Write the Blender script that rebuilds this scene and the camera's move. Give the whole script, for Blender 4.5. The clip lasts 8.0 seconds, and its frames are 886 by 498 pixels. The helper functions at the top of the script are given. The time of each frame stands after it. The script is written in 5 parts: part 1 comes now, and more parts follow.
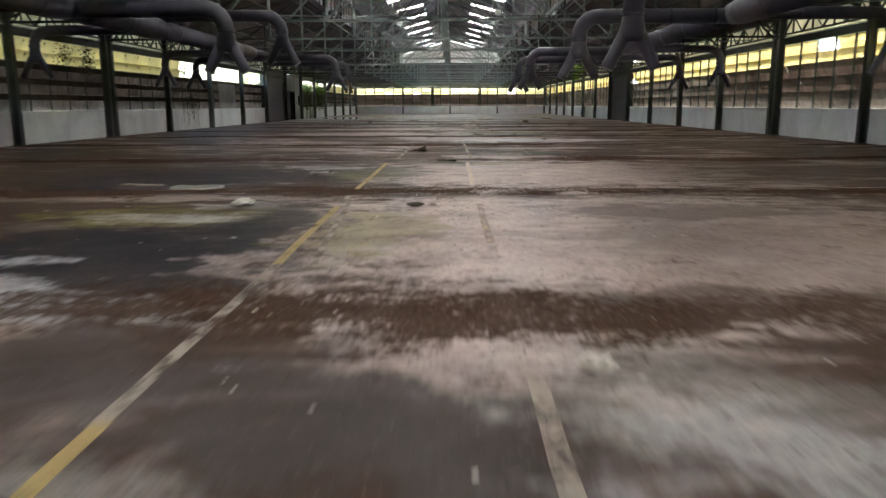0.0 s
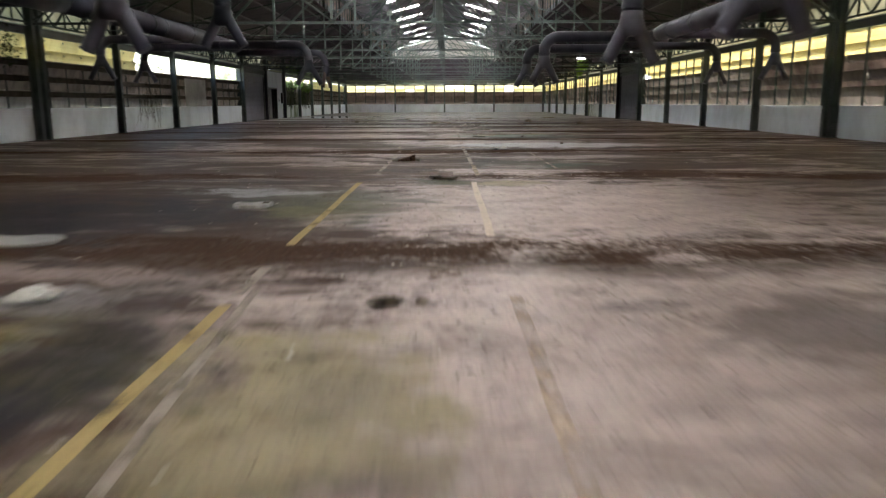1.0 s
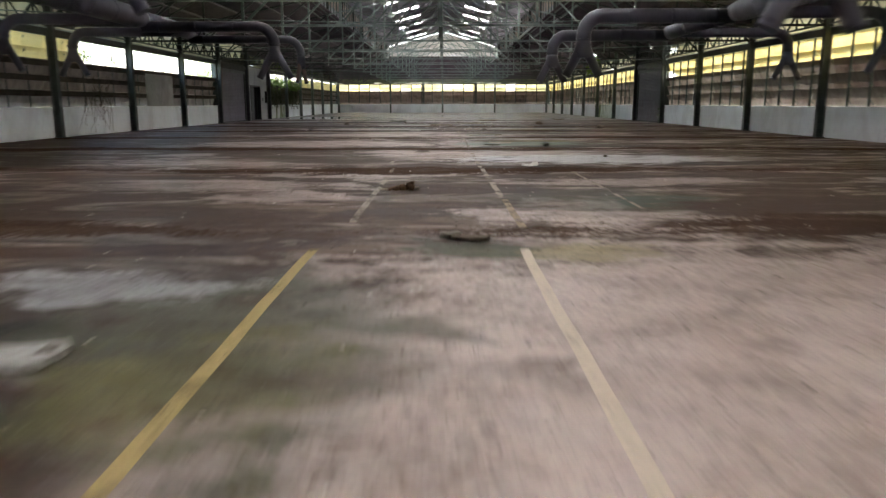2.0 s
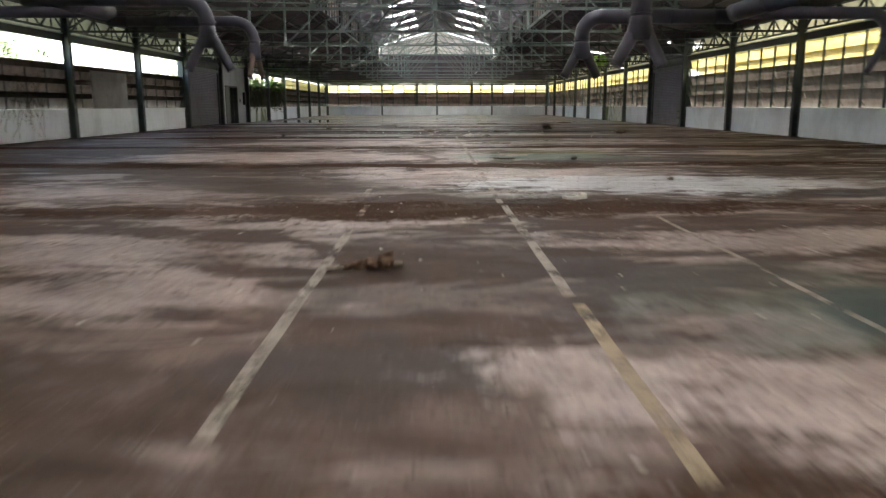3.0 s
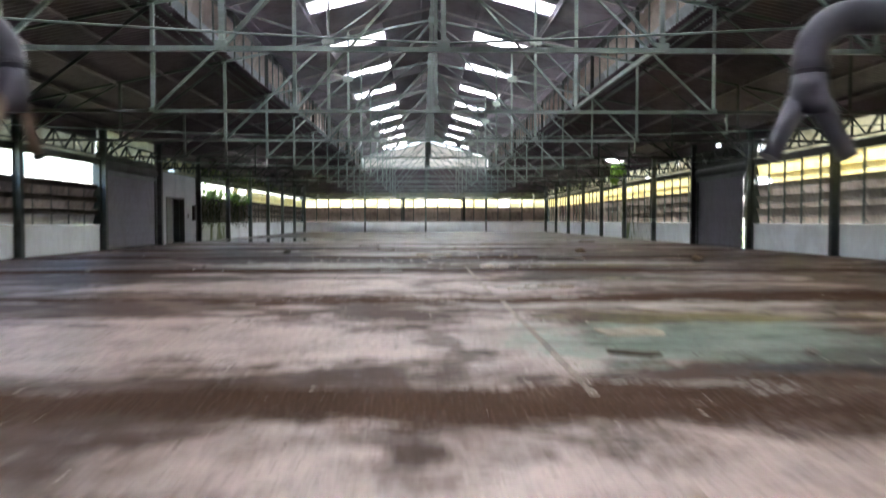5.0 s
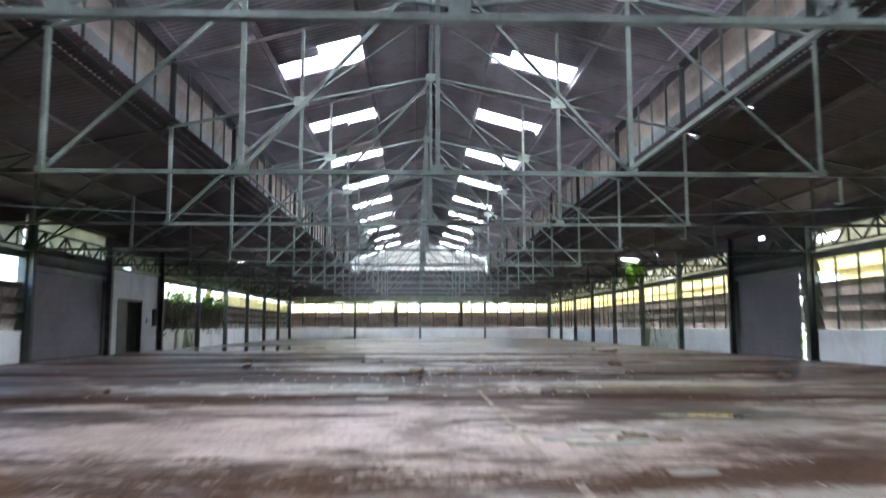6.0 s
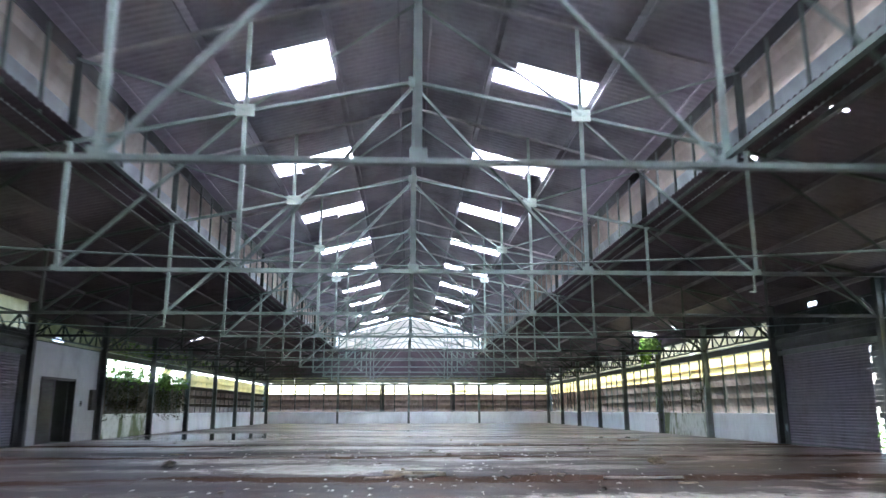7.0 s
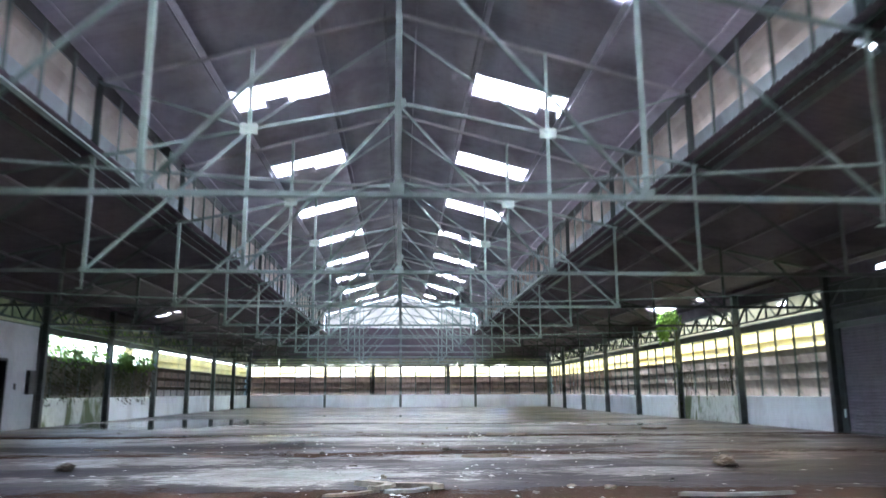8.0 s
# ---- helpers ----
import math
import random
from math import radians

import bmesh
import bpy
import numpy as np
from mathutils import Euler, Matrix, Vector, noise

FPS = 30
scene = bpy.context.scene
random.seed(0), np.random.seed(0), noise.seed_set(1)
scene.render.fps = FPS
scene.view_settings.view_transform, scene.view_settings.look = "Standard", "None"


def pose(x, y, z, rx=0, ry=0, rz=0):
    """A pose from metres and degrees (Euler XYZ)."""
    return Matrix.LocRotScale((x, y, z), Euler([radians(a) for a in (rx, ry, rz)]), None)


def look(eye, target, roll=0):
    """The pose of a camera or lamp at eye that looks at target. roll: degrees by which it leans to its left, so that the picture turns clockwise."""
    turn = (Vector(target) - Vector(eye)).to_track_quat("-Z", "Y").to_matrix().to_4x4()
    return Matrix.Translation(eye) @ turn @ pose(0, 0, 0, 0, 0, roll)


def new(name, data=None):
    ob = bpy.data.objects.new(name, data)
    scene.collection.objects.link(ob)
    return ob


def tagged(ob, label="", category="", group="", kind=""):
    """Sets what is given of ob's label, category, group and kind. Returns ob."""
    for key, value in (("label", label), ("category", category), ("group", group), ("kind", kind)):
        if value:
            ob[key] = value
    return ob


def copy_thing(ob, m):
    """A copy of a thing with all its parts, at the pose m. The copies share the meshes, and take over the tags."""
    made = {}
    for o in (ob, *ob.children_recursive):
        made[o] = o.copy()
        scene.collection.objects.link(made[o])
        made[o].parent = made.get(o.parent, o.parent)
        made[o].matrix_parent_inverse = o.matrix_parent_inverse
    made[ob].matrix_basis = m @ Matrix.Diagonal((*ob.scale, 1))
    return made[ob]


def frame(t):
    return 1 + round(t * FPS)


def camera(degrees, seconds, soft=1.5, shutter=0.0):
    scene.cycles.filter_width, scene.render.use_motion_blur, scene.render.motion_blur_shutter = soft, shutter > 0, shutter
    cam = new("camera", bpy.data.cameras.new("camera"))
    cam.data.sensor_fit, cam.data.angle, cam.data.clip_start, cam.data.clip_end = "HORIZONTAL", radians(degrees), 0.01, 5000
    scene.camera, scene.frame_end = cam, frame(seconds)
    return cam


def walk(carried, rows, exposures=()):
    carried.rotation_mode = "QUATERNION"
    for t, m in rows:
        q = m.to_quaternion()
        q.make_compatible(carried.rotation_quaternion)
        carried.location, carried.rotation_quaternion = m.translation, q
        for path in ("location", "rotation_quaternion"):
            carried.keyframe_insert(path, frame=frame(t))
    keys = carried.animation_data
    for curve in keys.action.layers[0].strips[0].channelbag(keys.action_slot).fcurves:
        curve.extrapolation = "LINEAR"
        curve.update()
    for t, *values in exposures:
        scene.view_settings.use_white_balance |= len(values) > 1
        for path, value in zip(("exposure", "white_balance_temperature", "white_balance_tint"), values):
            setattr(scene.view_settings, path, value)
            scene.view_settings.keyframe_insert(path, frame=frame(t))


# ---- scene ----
cam = camera(62.0, 8.0, soft=1.3, shutter=0.8)
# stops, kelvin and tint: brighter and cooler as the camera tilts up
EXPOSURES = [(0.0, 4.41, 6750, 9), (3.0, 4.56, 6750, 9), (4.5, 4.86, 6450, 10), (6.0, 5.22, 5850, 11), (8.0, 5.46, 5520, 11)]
PATH = [
    (0, (0.517, -0.146, 1.163), (0.487, 1.817, 0.779), -0.2),
    (0.5, (0.507, 1.959, 1.162), (0.484, 3.921, 0.774), -0.2),
    (1, (0.42, 4.383, 1.12), (0.406, 6.345, 0.732), -0.2),
    (1.5, (0.271, 6.911, 1.119), (0.262, 8.873, 0.729), -0.1),
    (3, (0.087, 13.989, 1.107), (0.1, 15.952, 0.724), -0.1),
    (3.5, (0.05, 16.251, 1.079), (0.072, 18.214, 0.696), -0.1),
    (4, (-0.081, 18.674, 1.098), (-0.045, 20.651, 0.798), -0.0),
    (4.5, (-0.222, 20.922, 1.12), (-0.176, 22.912, 0.921), -0.0),
    (6, (-0.336, 28.318, 1.102), (-0.265, 30.306, 1.312), -0.1),
    (6.5, (-0.254, 30.614, 1.082), (-0.175, 32.583, 1.421), 0.0),
    (7, (-0.085, 32.957, 1.132), (0.007, 34.908, 1.559), -0.1),
    (7.5, (0.054, 34.955, 1.057), (0.151, 36.904, 1.491), -0.2),
    (8, (0.068, 37.115, 1.153), (0.178, 39.075, 1.536), -0.2),
]
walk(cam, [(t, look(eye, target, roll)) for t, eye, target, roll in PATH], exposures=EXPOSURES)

# ---- light ----
world = bpy.data.worlds.new("sky")
scene.world = world
world.use_nodes = True
wn, wl = world.node_tree.nodes, world.node_tree.links
sky = wn.new("ShaderNodeTexSky")
sky.sky_type, sky.sun_disc = "NISHITA", False
sky.sun_elevation, sky.sun_rotation = radians(74), radians(60)
sky.air_density, sky.dust_density = 1.0, 3.0
wl.new(sky.outputs[0], wn["Background"].inputs[0])
wn["Background"].inputs[1].default_value = 0.085
sun = new("sun", bpy.data.lights.new("sun", "SUN"))
sun.data.energy, sun.data.angle, sun.data.color = 3.2, radians(3), (1.0, 0.96, 0.90)
sun.matrix_world = look((40 * math.sin(radians(60)), 40 * math.cos(radians(60)) + 50, 40 * math.tan(radians(74))), (0, 50, 0))

# ---- dimensions ----
W = 12.56                 # half width of the hall to the columns
Y0, Y1 = -14.0, 100.0     # length of the hall
BAY, PANE = 6.0, 1.2      # column spacing, louvre panel width
LINES = [Y0 + BAY * k for k in range(20)]
Z_DADO, Z_LOUVRE, Z_PANE, Z_PLATE = 1.0, 2.43, 3.27, 3.5
Z_CHORD = 3.57            # bottom chord of the trusses
RIDGE_LOW, SLOPE_LOW = 7.23, 0.206
X_CL, Z_CL0, Z_CL1 = 6.28, 5.98, 7.70   # clerestory
RIDGE, SLOPE = 9.40, 0.27


def low_roof(x):
    return RIDGE_LOW - SLOPE_LOW * abs(x)


def high_roof(x):
    return RIDGE - SLOPE * abs(x)


# ---- materials ----
def material(name):
    m = bpy.data.materials.new(name)
    m.use_nodes = True
    t = m.node_tree
    t.nodes.clear()
    out = t.nodes.new("ShaderNodeOutputMaterial")
    return m, t, out


def node(t, kind, **values):
    n = t.nodes.new(kind)
    for k, v in values.items():
        n.inputs[k.replace("_", " ")].default_value = v
    return n


def coords(t, scale=(1, 1, 1)):
    g = t.nodes.new("ShaderNodeNewGeometry")
    m = t.nodes.new("ShaderNodeMapping")
    m.inputs["Scale"].default_value = scale
    t.links.new(g.outputs["Position"], m.inputs["Vector"])
    return m.outputs[0]


def noise_tex(t, vec, scale, detail=6.0, rough=0.6, distort=0.0):
    n = node(t, "ShaderNodeTexNoise", Scale=scale, Detail=detail, Roughness=rough, Distortion=distort)
    t.links.new(vec, n.inputs["Vector"])
    return n.outputs[0]


def math_node(t, op, a, b=None, clamp=False):
    n = t.nodes.new("ShaderNodeMath")
    n.operation, n.use_clamp = op, clamp
    for i, v in enumerate((a, b)):
        if v is None:
            continue
        if isinstance(v, (int, float)):
            n.inputs[i].default_value = v
        else:
            t.links.new(v, n.inputs[i])
    return n.outputs[0]


def step(t, v, lo, hi):
    n = t.nodes.new("ShaderNodeMapRange")
    n.interpolation_type = "SMOOTHSTEP"
    n.inputs["From Min"].default_value, n.inputs["From Max"].default_value = lo, hi
    t.links.new(v, n.inputs["Value"])
    return n.outputs[0]


def mix(t, fac, a, b):
    n = t.nodes.new("ShaderNodeMix")
    n.data_type = "RGBA"
    if isinstance(fac, (int, float)):
        n.inputs[0].default_value = fac
    else:
        t.links.new(fac, n.inputs[0])
    for i, v in ((6, a), (7, b)):
        if isinstance(v, tuple):
            n.inputs[i].default_value = (*v, 1)
        else:
            t.links.new(v, n.inputs[i])
    return n.outputs[2]


def bump(t, height, strength, distance):
    n = node(t, "ShaderNodeBump", Strength=strength, Distance=distance)
    t.links.new(height, n.inputs["Height"])
    return n.outputs[0]


def worn(name, base, dirt, rough=0.6, metal=0.0, grain=9.0, patch=1.3, amount=0.5, relief=0.3, stretch=(1, 1, 1), random=0.15, coverage=(0.42, 0.68)):
    """A painted or raw surface with fine grain, larger stains and a tone of its own for every object."""
    m, t, out = material(name)
    v = coords(t, stretch)
    fine, large = noise_tex(t, v, grain, 8, 0.65), noise_tex(t, v, patch, 6, 0.6, 0.6)
    colour = mix(t, math_node(t, "MULTIPLY", step(t, large, *coverage), amount), base, dirt)
    colour = mix(t, math_node(t, "MULTIPLY", step(t, fine, 0.45, 0.75), amount * 0.55), colour, dirt)
    info = t.nodes.new("ShaderNodeObjectInfo")
    tone = node(t, "ShaderNodeHueSaturation")
    t.links.new(math_node(t, "ADD", math_node(t, "MULTIPLY", info.outputs["Random"], 2 * random), 1 - random), tone.inputs["Value"])
    t.links.new(colour, tone.inputs["Color"])
    b = node(t, "ShaderNodeBsdfPrincipled", Metallic=metal)
    t.links.new(tone.outputs[0], b.inputs["Base Color"])
    t.links.new(math_node(t, "ADD", math_node(t, "MULTIPLY", fine, 0.3), rough - 0.15), b.inputs["Roughness"])
    t.links.new(bump(t, fine, relief, 0.004), b.inputs["Normal"])
    t.links.new(b.outputs[0], out.inputs[0])
    return m


def sheet(name, base, dirt, through_share, scale=3.0, coverage=(0.4, 0.7), random=0.2, amount=0.7):
    """Fibre sheet that lets part of the daylight through, dirty in streaks."""
    m, t, out = material(name)
    v = coords(t, (1, 1, 0.45))
    n, fine = noise_tex(t, v, scale, 7, 0.65, 0.4), noise_tex(t, v, 22, 4, 0.6)
    colour = mix(t, math_node(t, "MULTIPLY", step(t, n, *coverage), amount), base, dirt)
    colour = mix(t, math_node(t, "MULTIPLY", fine, 0.25), colour, dirt)
    info = t.nodes.new("ShaderNodeObjectInfo")
    tone = node(t, "ShaderNodeHueSaturation")
    t.links.new(math_node(t, "ADD", math_node(t, "MULTIPLY", info.outputs["Random"], 2 * random), 1 - random), tone.inputs["Value"])
    t.links.new(colour, tone.inputs["Color"])
    d, tr, mx = node(t, "ShaderNodeBsdfDiffuse"), node(t, "ShaderNodeBsdfTranslucent"), node(t, "ShaderNodeMixShader", Fac=through_share)
    t.links.new(tone.outputs[0], d.inputs[0])
    t.links.new(tone.outputs[0], tr.inputs[0])
    t.links.new(d.outputs[0], mx.inputs[1])
    t.links.new(tr.outputs[0], mx.inputs[2])
    t.links.new(mx.outputs[0], out.inputs[0])
    return m


# darkened copy of the green steel, with the shade in its colour
DIM_STEEL = worn("dim_green_steel", (0.052, 0.054, 0.054), (0.026, 0.025, 0.026), 0.6)
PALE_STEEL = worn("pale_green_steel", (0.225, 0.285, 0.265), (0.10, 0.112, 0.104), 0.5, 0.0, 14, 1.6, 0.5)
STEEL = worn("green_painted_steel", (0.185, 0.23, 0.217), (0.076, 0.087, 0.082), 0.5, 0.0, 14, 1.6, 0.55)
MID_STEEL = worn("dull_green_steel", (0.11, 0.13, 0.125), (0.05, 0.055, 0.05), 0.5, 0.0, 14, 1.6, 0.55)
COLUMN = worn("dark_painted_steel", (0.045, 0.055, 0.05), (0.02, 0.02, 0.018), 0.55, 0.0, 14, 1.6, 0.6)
GUSSET = worn("pale_gusset_steel", (0.34, 0.40, 0.36), (0.16, 0.16, 0.13), 0.5)
PLASTER = worn("whitewashed_plaster", (0.82, 0.86, 0.885), (0.48, 0.49, 0.485), 0.85, 0, 7, 0.7, 0.4, 0.4, (1, 1, 0.5), 0.06)
# plaster of the door bay, greyed to imitate the shade on it
SHADED_PLASTER = worn("shaded_plaster", (0.40, 0.415, 0.44), (0.22, 0.225, 0.235), 0.85, 0, 7, 0.7, 0.5, 0.4, (1, 1, 0.5), 0.06)
MOULD = worn("mouldy_plaster", (0.60, 0.63, 0.58), (0.12, 0.15, 0.06), 0.9, 0, 6, 0.75, 0.95, 0.5, (1, 1, 0.5), 0.05, (0.46, 0.60))
# one cement sheet, brightened for the lit upper roof, darkened for the shaded lower
LIT_ROOFING = worn("lit_cement_roof_sheet", (0.34, 0.322, 0.368), (0.19, 0.176, 0.205), 0.85, 0, 5, 0.5, 0.7, 0.5, (1, 1, 1), 0.05)
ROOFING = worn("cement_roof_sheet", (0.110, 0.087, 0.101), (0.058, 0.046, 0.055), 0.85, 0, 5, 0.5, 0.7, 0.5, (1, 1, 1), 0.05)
DUCT = worn("grey_duct_sheet", (0.082, 0.080, 0.102), (0.044, 0.040, 0.046), 0.45, 0.25, 6, 0.9, 0.6, 0.2)
PURLIN = worn("grey_purlin_steel", (0.33, 0.31, 0.325), (0.22, 0.205, 0.215), 0.6)
RUST = worn("rusty_pink_duct", (0.20, 0.135, 0.11), (0.10, 0.075, 0.065), 0.6, 0.1, 8, 2)
SHUTTER = worn("grey_roller_steel", (0.128, 0.124, 0.150), (0.075, 0.063, 0.07), 0.5, 0.2, 10, 0.9, 0.6, 0.2, (1, 1, 0.6), 0.06)
BLACK = worn("black_metal", (0.03, 0.03, 0.03), (0.015, 0.014, 0.013), 0.5)
WOOD = worn("weathered_wood", (0.30, 0.24, 0.18), (0.12, 0.09, 0.06), 0.85, 0, 12, 3, 0.7, 0.5, (1, 5, 1))
CARD = worn("faded_cardboard", (0.42, 0.36, 0.28), (0.16, 0.12, 0.09), 0.9, 0, 16, 4, 0.6)
RUBBLE = worn("concrete_rubble", (0.27, 0.24, 0.21), (0.11, 0.09, 0.075), 0.95, 0, 20, 6, 0.7, 0.8)
WHITE_PLASTIC = worn("white_plastic", (0.78, 0.76, 0.71), (0.50, 0.46, 0.40), 0.6, 0, 16, 4, 0.5)
PAPER = worn("pale_plastic", (0.60, 0.55, 0.48), (0.32, 0.27, 0.22), 0.7, 0, 16, 4, 0.5)
FOAM = worn("weathered_foam", (0.42, 0.40, 0.37), (0.20, 0.18, 0.15), 0.9, 0, 22, 6, 0.8)
BOARD = worn("pale_fibre_board", (0.36, 0.35, 0.32), (0.17, 0.16, 0.14), 0.85, 0, 9, 1.0, 0.5)
BARK = worn("brown_bark", (0.10, 0.075, 0.05), (0.04, 0.03, 0.02), 0.9, 0, 12, 2, 0.7)
GRASS = worn("rough_grass", (0.085, 0.10, 0.05), (0.06, 0.06, 0.04), 0.95, 0, 3, 0.3, 0.8)
BROWN = sheet("brown_louvre_sheet", (0.245, 0.203, 0.184), (0.10, 0.079, 0.07), 0.31)
# for the overgrown louvres, and for the strips that imitate shade between rows
DARKLOUVRE = sheet("overgrown_and_shade_sheet", (0.11, 0.095, 0.08), (0.05, 0.045, 0.035), 0.12)
PALE_LOUVRE = sheet("pale_louvre_sheet", (0.34, 0.30, 0.275), (0.17, 0.145, 0.13), 0.30)
GREYLOUVRE = sheet("grey_louvre_sheet", (0.28, 0.255, 0.235), (0.14, 0.12, 0.105), 0.34)
YELLOW = sheet("yellow_fibreglass", (0.84, 0.77, 0.52), (0.60, 0.50, 0.26), 0.37, 2.0, (0.45, 0.75), 0.1, 0.5)
END_YELLOW = sheet("pale_yellow_fibreglass", (0.92, 0.89, 0.68), (0.80, 0.73, 0.46), 0.44, 2.0, (0.42, 0.7), 0.22, 0.6)
CREAM = sheet("cream_fibreglass", (0.60, 0.58, 0.48), (0.34, 0.32, 0.24), 0.36, 2.0, (0.42, 0.7), 0.15, 0.6)
OLIVE = sheet("mouldy_fibre_sheet", (0.26, 0.26, 0.18), (0.12, 0.13, 0.08), 0.35, 2.0, (0.42, 0.7), 0.15, 0.6)
CLERE = sheet("clerestory_sheet", (0.34, 0.365, 0.39), (0.22, 0.22, 0.23), 0.2, 1.5, (0.4, 0.7), 0.15, 0.6)
CLERE_TAN = sheet("tan_clerestory_sheet", (0.36, 0.315, 0.28), (0.22, 0.185, 0.16), 0.27, 1.5, (0.4, 0.7), 0.15, 0.6)
GABLE = sheet("gable_sheet", (0.64, 0.62, 0.59), (0.38, 0.365, 0.35), 0.38, 1.0, (0.4, 0.7), 0.1, 0.5)
SKYLIGHT = sheet("white_fibreglass", (0.95, 0.96, 0.97), (0.85, 0.86, 0.86), 0.9, 1.0, (0.5, 0.8), 0.03, 0.3)
BRIGHT_LEAF = sheet("bright_leaf", (0.22, 0.34, 0.08), (0.09, 0.16, 0.035), 0.5, 2.0, random=0.3)
# leaf colour paled to imitate the strong sunlight outside
SUN_LEAF = sheet("pale_sunlit_leaf", (0.42, 0.46, 0.33), (0.30, 0.36, 0.20), 0.45, 2.0)
LEAF = sheet("green_leaf", (0.10, 0.17, 0.045), (0.05, 0.09, 0.02), 0.35, 2.0)
VINE_LEAF = sheet("window_vine_leaf", (0.14, 0.21, 0.05), (0.06, 0.10, 0.025), 0.12, 2.0, random=0.3)
DRY_LEAF = sheet("dull_vine_leaf", (0.055, 0.065, 0.03), (0.04, 0.035, 0.02), 0.2, 2.0)


def floor_material():
    """Worn concrete: broad stains at their places, soil bands under the trusses, wet at the far end."""
    m, t, out = material("stained_concrete_floor")
    g = t.nodes.new("ShaderNodeNewGeometry")
    sep = t.nodes.new("ShaderNodeSeparateXYZ")
    t.links.new(g.outputs["Position"], sep.inputs[0])
    Y = sep.outputs[1]
    v, wide = coords(t), coords(t, (0.5, 1, 1))
    n1, n2 = noise_tex(t, wide, 0.34, 10, 0.62, 0.5), noise_tex(t, v, 1.5, 9, 0.62, 0.4)
    n3, n4 = noise_tex(t, v, 14, 8, 0.70), noise_tex(t, v, 36, 3, 0.6)
    streak = noise_tex(t, coords(t, (0.55, 1.5, 1)), 2.6, 9, 0.66, 0.6)

    def vector_node(op, p, q, r=None):
        n = t.nodes.new("ShaderNodeVectorMath")
        n.operation = op
        for i, value in enumerate((p, q, r)):
            if value is None:
                continue
            if isinstance(value, tuple):
                n.inputs[i].default_value = value
            else:
                t.links.new(value, n.inputs[i])
        return n.outputs["Value"] if op == "LENGTH" else n.outputs["Vector"]

    # the stains' edges wander at three scales
    place = g.outputs["Position"]
    for scale, reach in ((0.8, 1.1), (3.2, 0.55), (13.0, 0.26)):
        n = node(t, "ShaderNodeTexNoise", Scale=scale, Detail=3.0, Roughness=0.6)
        t.links.new(v, n.inputs["Vector"])
        off = vector_node("MULTIPLY_ADD", n.outputs["Color"], (reach * 1.3, reach, 0), (-0.65 * reach, -0.5 * reach, 0))
        place = vector_node("ADD", place, off)

    ragged = math_node(t, "MULTIPLY", math_node(t, "SUBTRACT", n2, 0.5), 1.7)
    ragged = math_node(t, "ADD", ragged, math_node(t, "MULTIPLY", math_node(t, "SUBTRACT", streak, 0.5), 2.0))
    ragged = math_node(t, "ADD", ragged, math_node(t, "MULTIPLY", math_node(t, "SUBTRACT", n3, 0.5), 1.0))

    def patch(x, y, rx, ry, soft):
        """1 inside, 0 outside a patch round (x, y)."""
        d = vector_node("LENGTH", vector_node("MULTIPLY_ADD", place, (1 / rx, 1 / ry, 0), (-x / rx, -y / ry, 0)), None)
        return step(t, math_node(t, "ADD", d, ragged), 1.0 + 0.75 * soft, 1.0 - 0.75 * soft)

    # trodden brown film over pink-grey concrete
    film = math_node(t, "ADD", math_node(t, "MULTIPLY", n1, 0.5), math_node(t, "MULTIPLY", streak, 0.5))
    colour = mix(t, step(t, film, 0.38, 0.52), (0.22, 0.16, 0.133), (0.078, 0.049, 0.037))
    tones = {
        "pink": mix(t, step(t, math_node(t, "ADD", math_node(t, "MULTIPLY", n2, 0.7), math_node(t, "MULTIPLY", n3, 0.3)), 0.38, 0.66), (0.60, 0.48, 0.425), (0.345, 0.258, 0.218)),
        "brown": mix(t, step(t, streak, 0.3, 0.7), (0.098, 0.064, 0.047), (0.055, 0.036, 0.027)),
        "grey": mix(t, step(t, n2, 0.3, 0.7), (0.108, 0.090, 0.083), (0.066, 0.053, 0.047)),
        "damp": mix(t, step(t, n2, 0.35, 0.75), (0.025, 0.024, 0.030), (0.044, 0.038, 0.038)),
        "lime": mix(t, step(t, streak, 0.35, 0.68), (0.74, 0.74, 0.755), (0.52, 0.505, 0.50)),
        "bloom": mix(t, step(t, n2, 0.35, 0.68), (0.52, 0.50, 0.455), (0.30, 0.275, 0.245)),
        "algae": mix(t, step(t, n2, 0.35, 0.65), (0.25, 0.21, 0.05), (0.14, 0.125, 0.04)),
        "moss": mix(t, step(t, streak, 0.35, 0.65), (0.075, 0.078, 0.055), (0.15, 0.145, 0.11)),
        "copper": mix(t, step(t, streak, 0.35, 0.68), (0.27, 0.33, 0.275), (0.13, 0.17, 0.14)),
        "teal": (0.072, 0.095, 0.085),
        "slate": mix(t, step(t, n2, 0.35, 0.7), (0.085, 0.073, 0.075), (0.05, 0.042, 0.043)),
        "rust": (0.20, 0.105, 0.065)}
    grain = math_node(t, "ADD", math_node(t, "MULTIPLY", step(t, n3, 0.64, 0.40), 0.32), 0.68)
    # wisps of bare concrete all over, under the larger stains
    wisp = step(t, noise_tex(t, coords(t, (0.42, 1.0, 1)), 0.85, 13, 0.68, 0.9), 0.515, 0.60)
    colour = mix(t, math_node(t, "MULTIPLY", math_node(t, "MULTIPLY", wisp, grain), 0.8), colour, tones["pink"])
    clean = math_node(t, "MULTIPLY", wisp, 0.5)
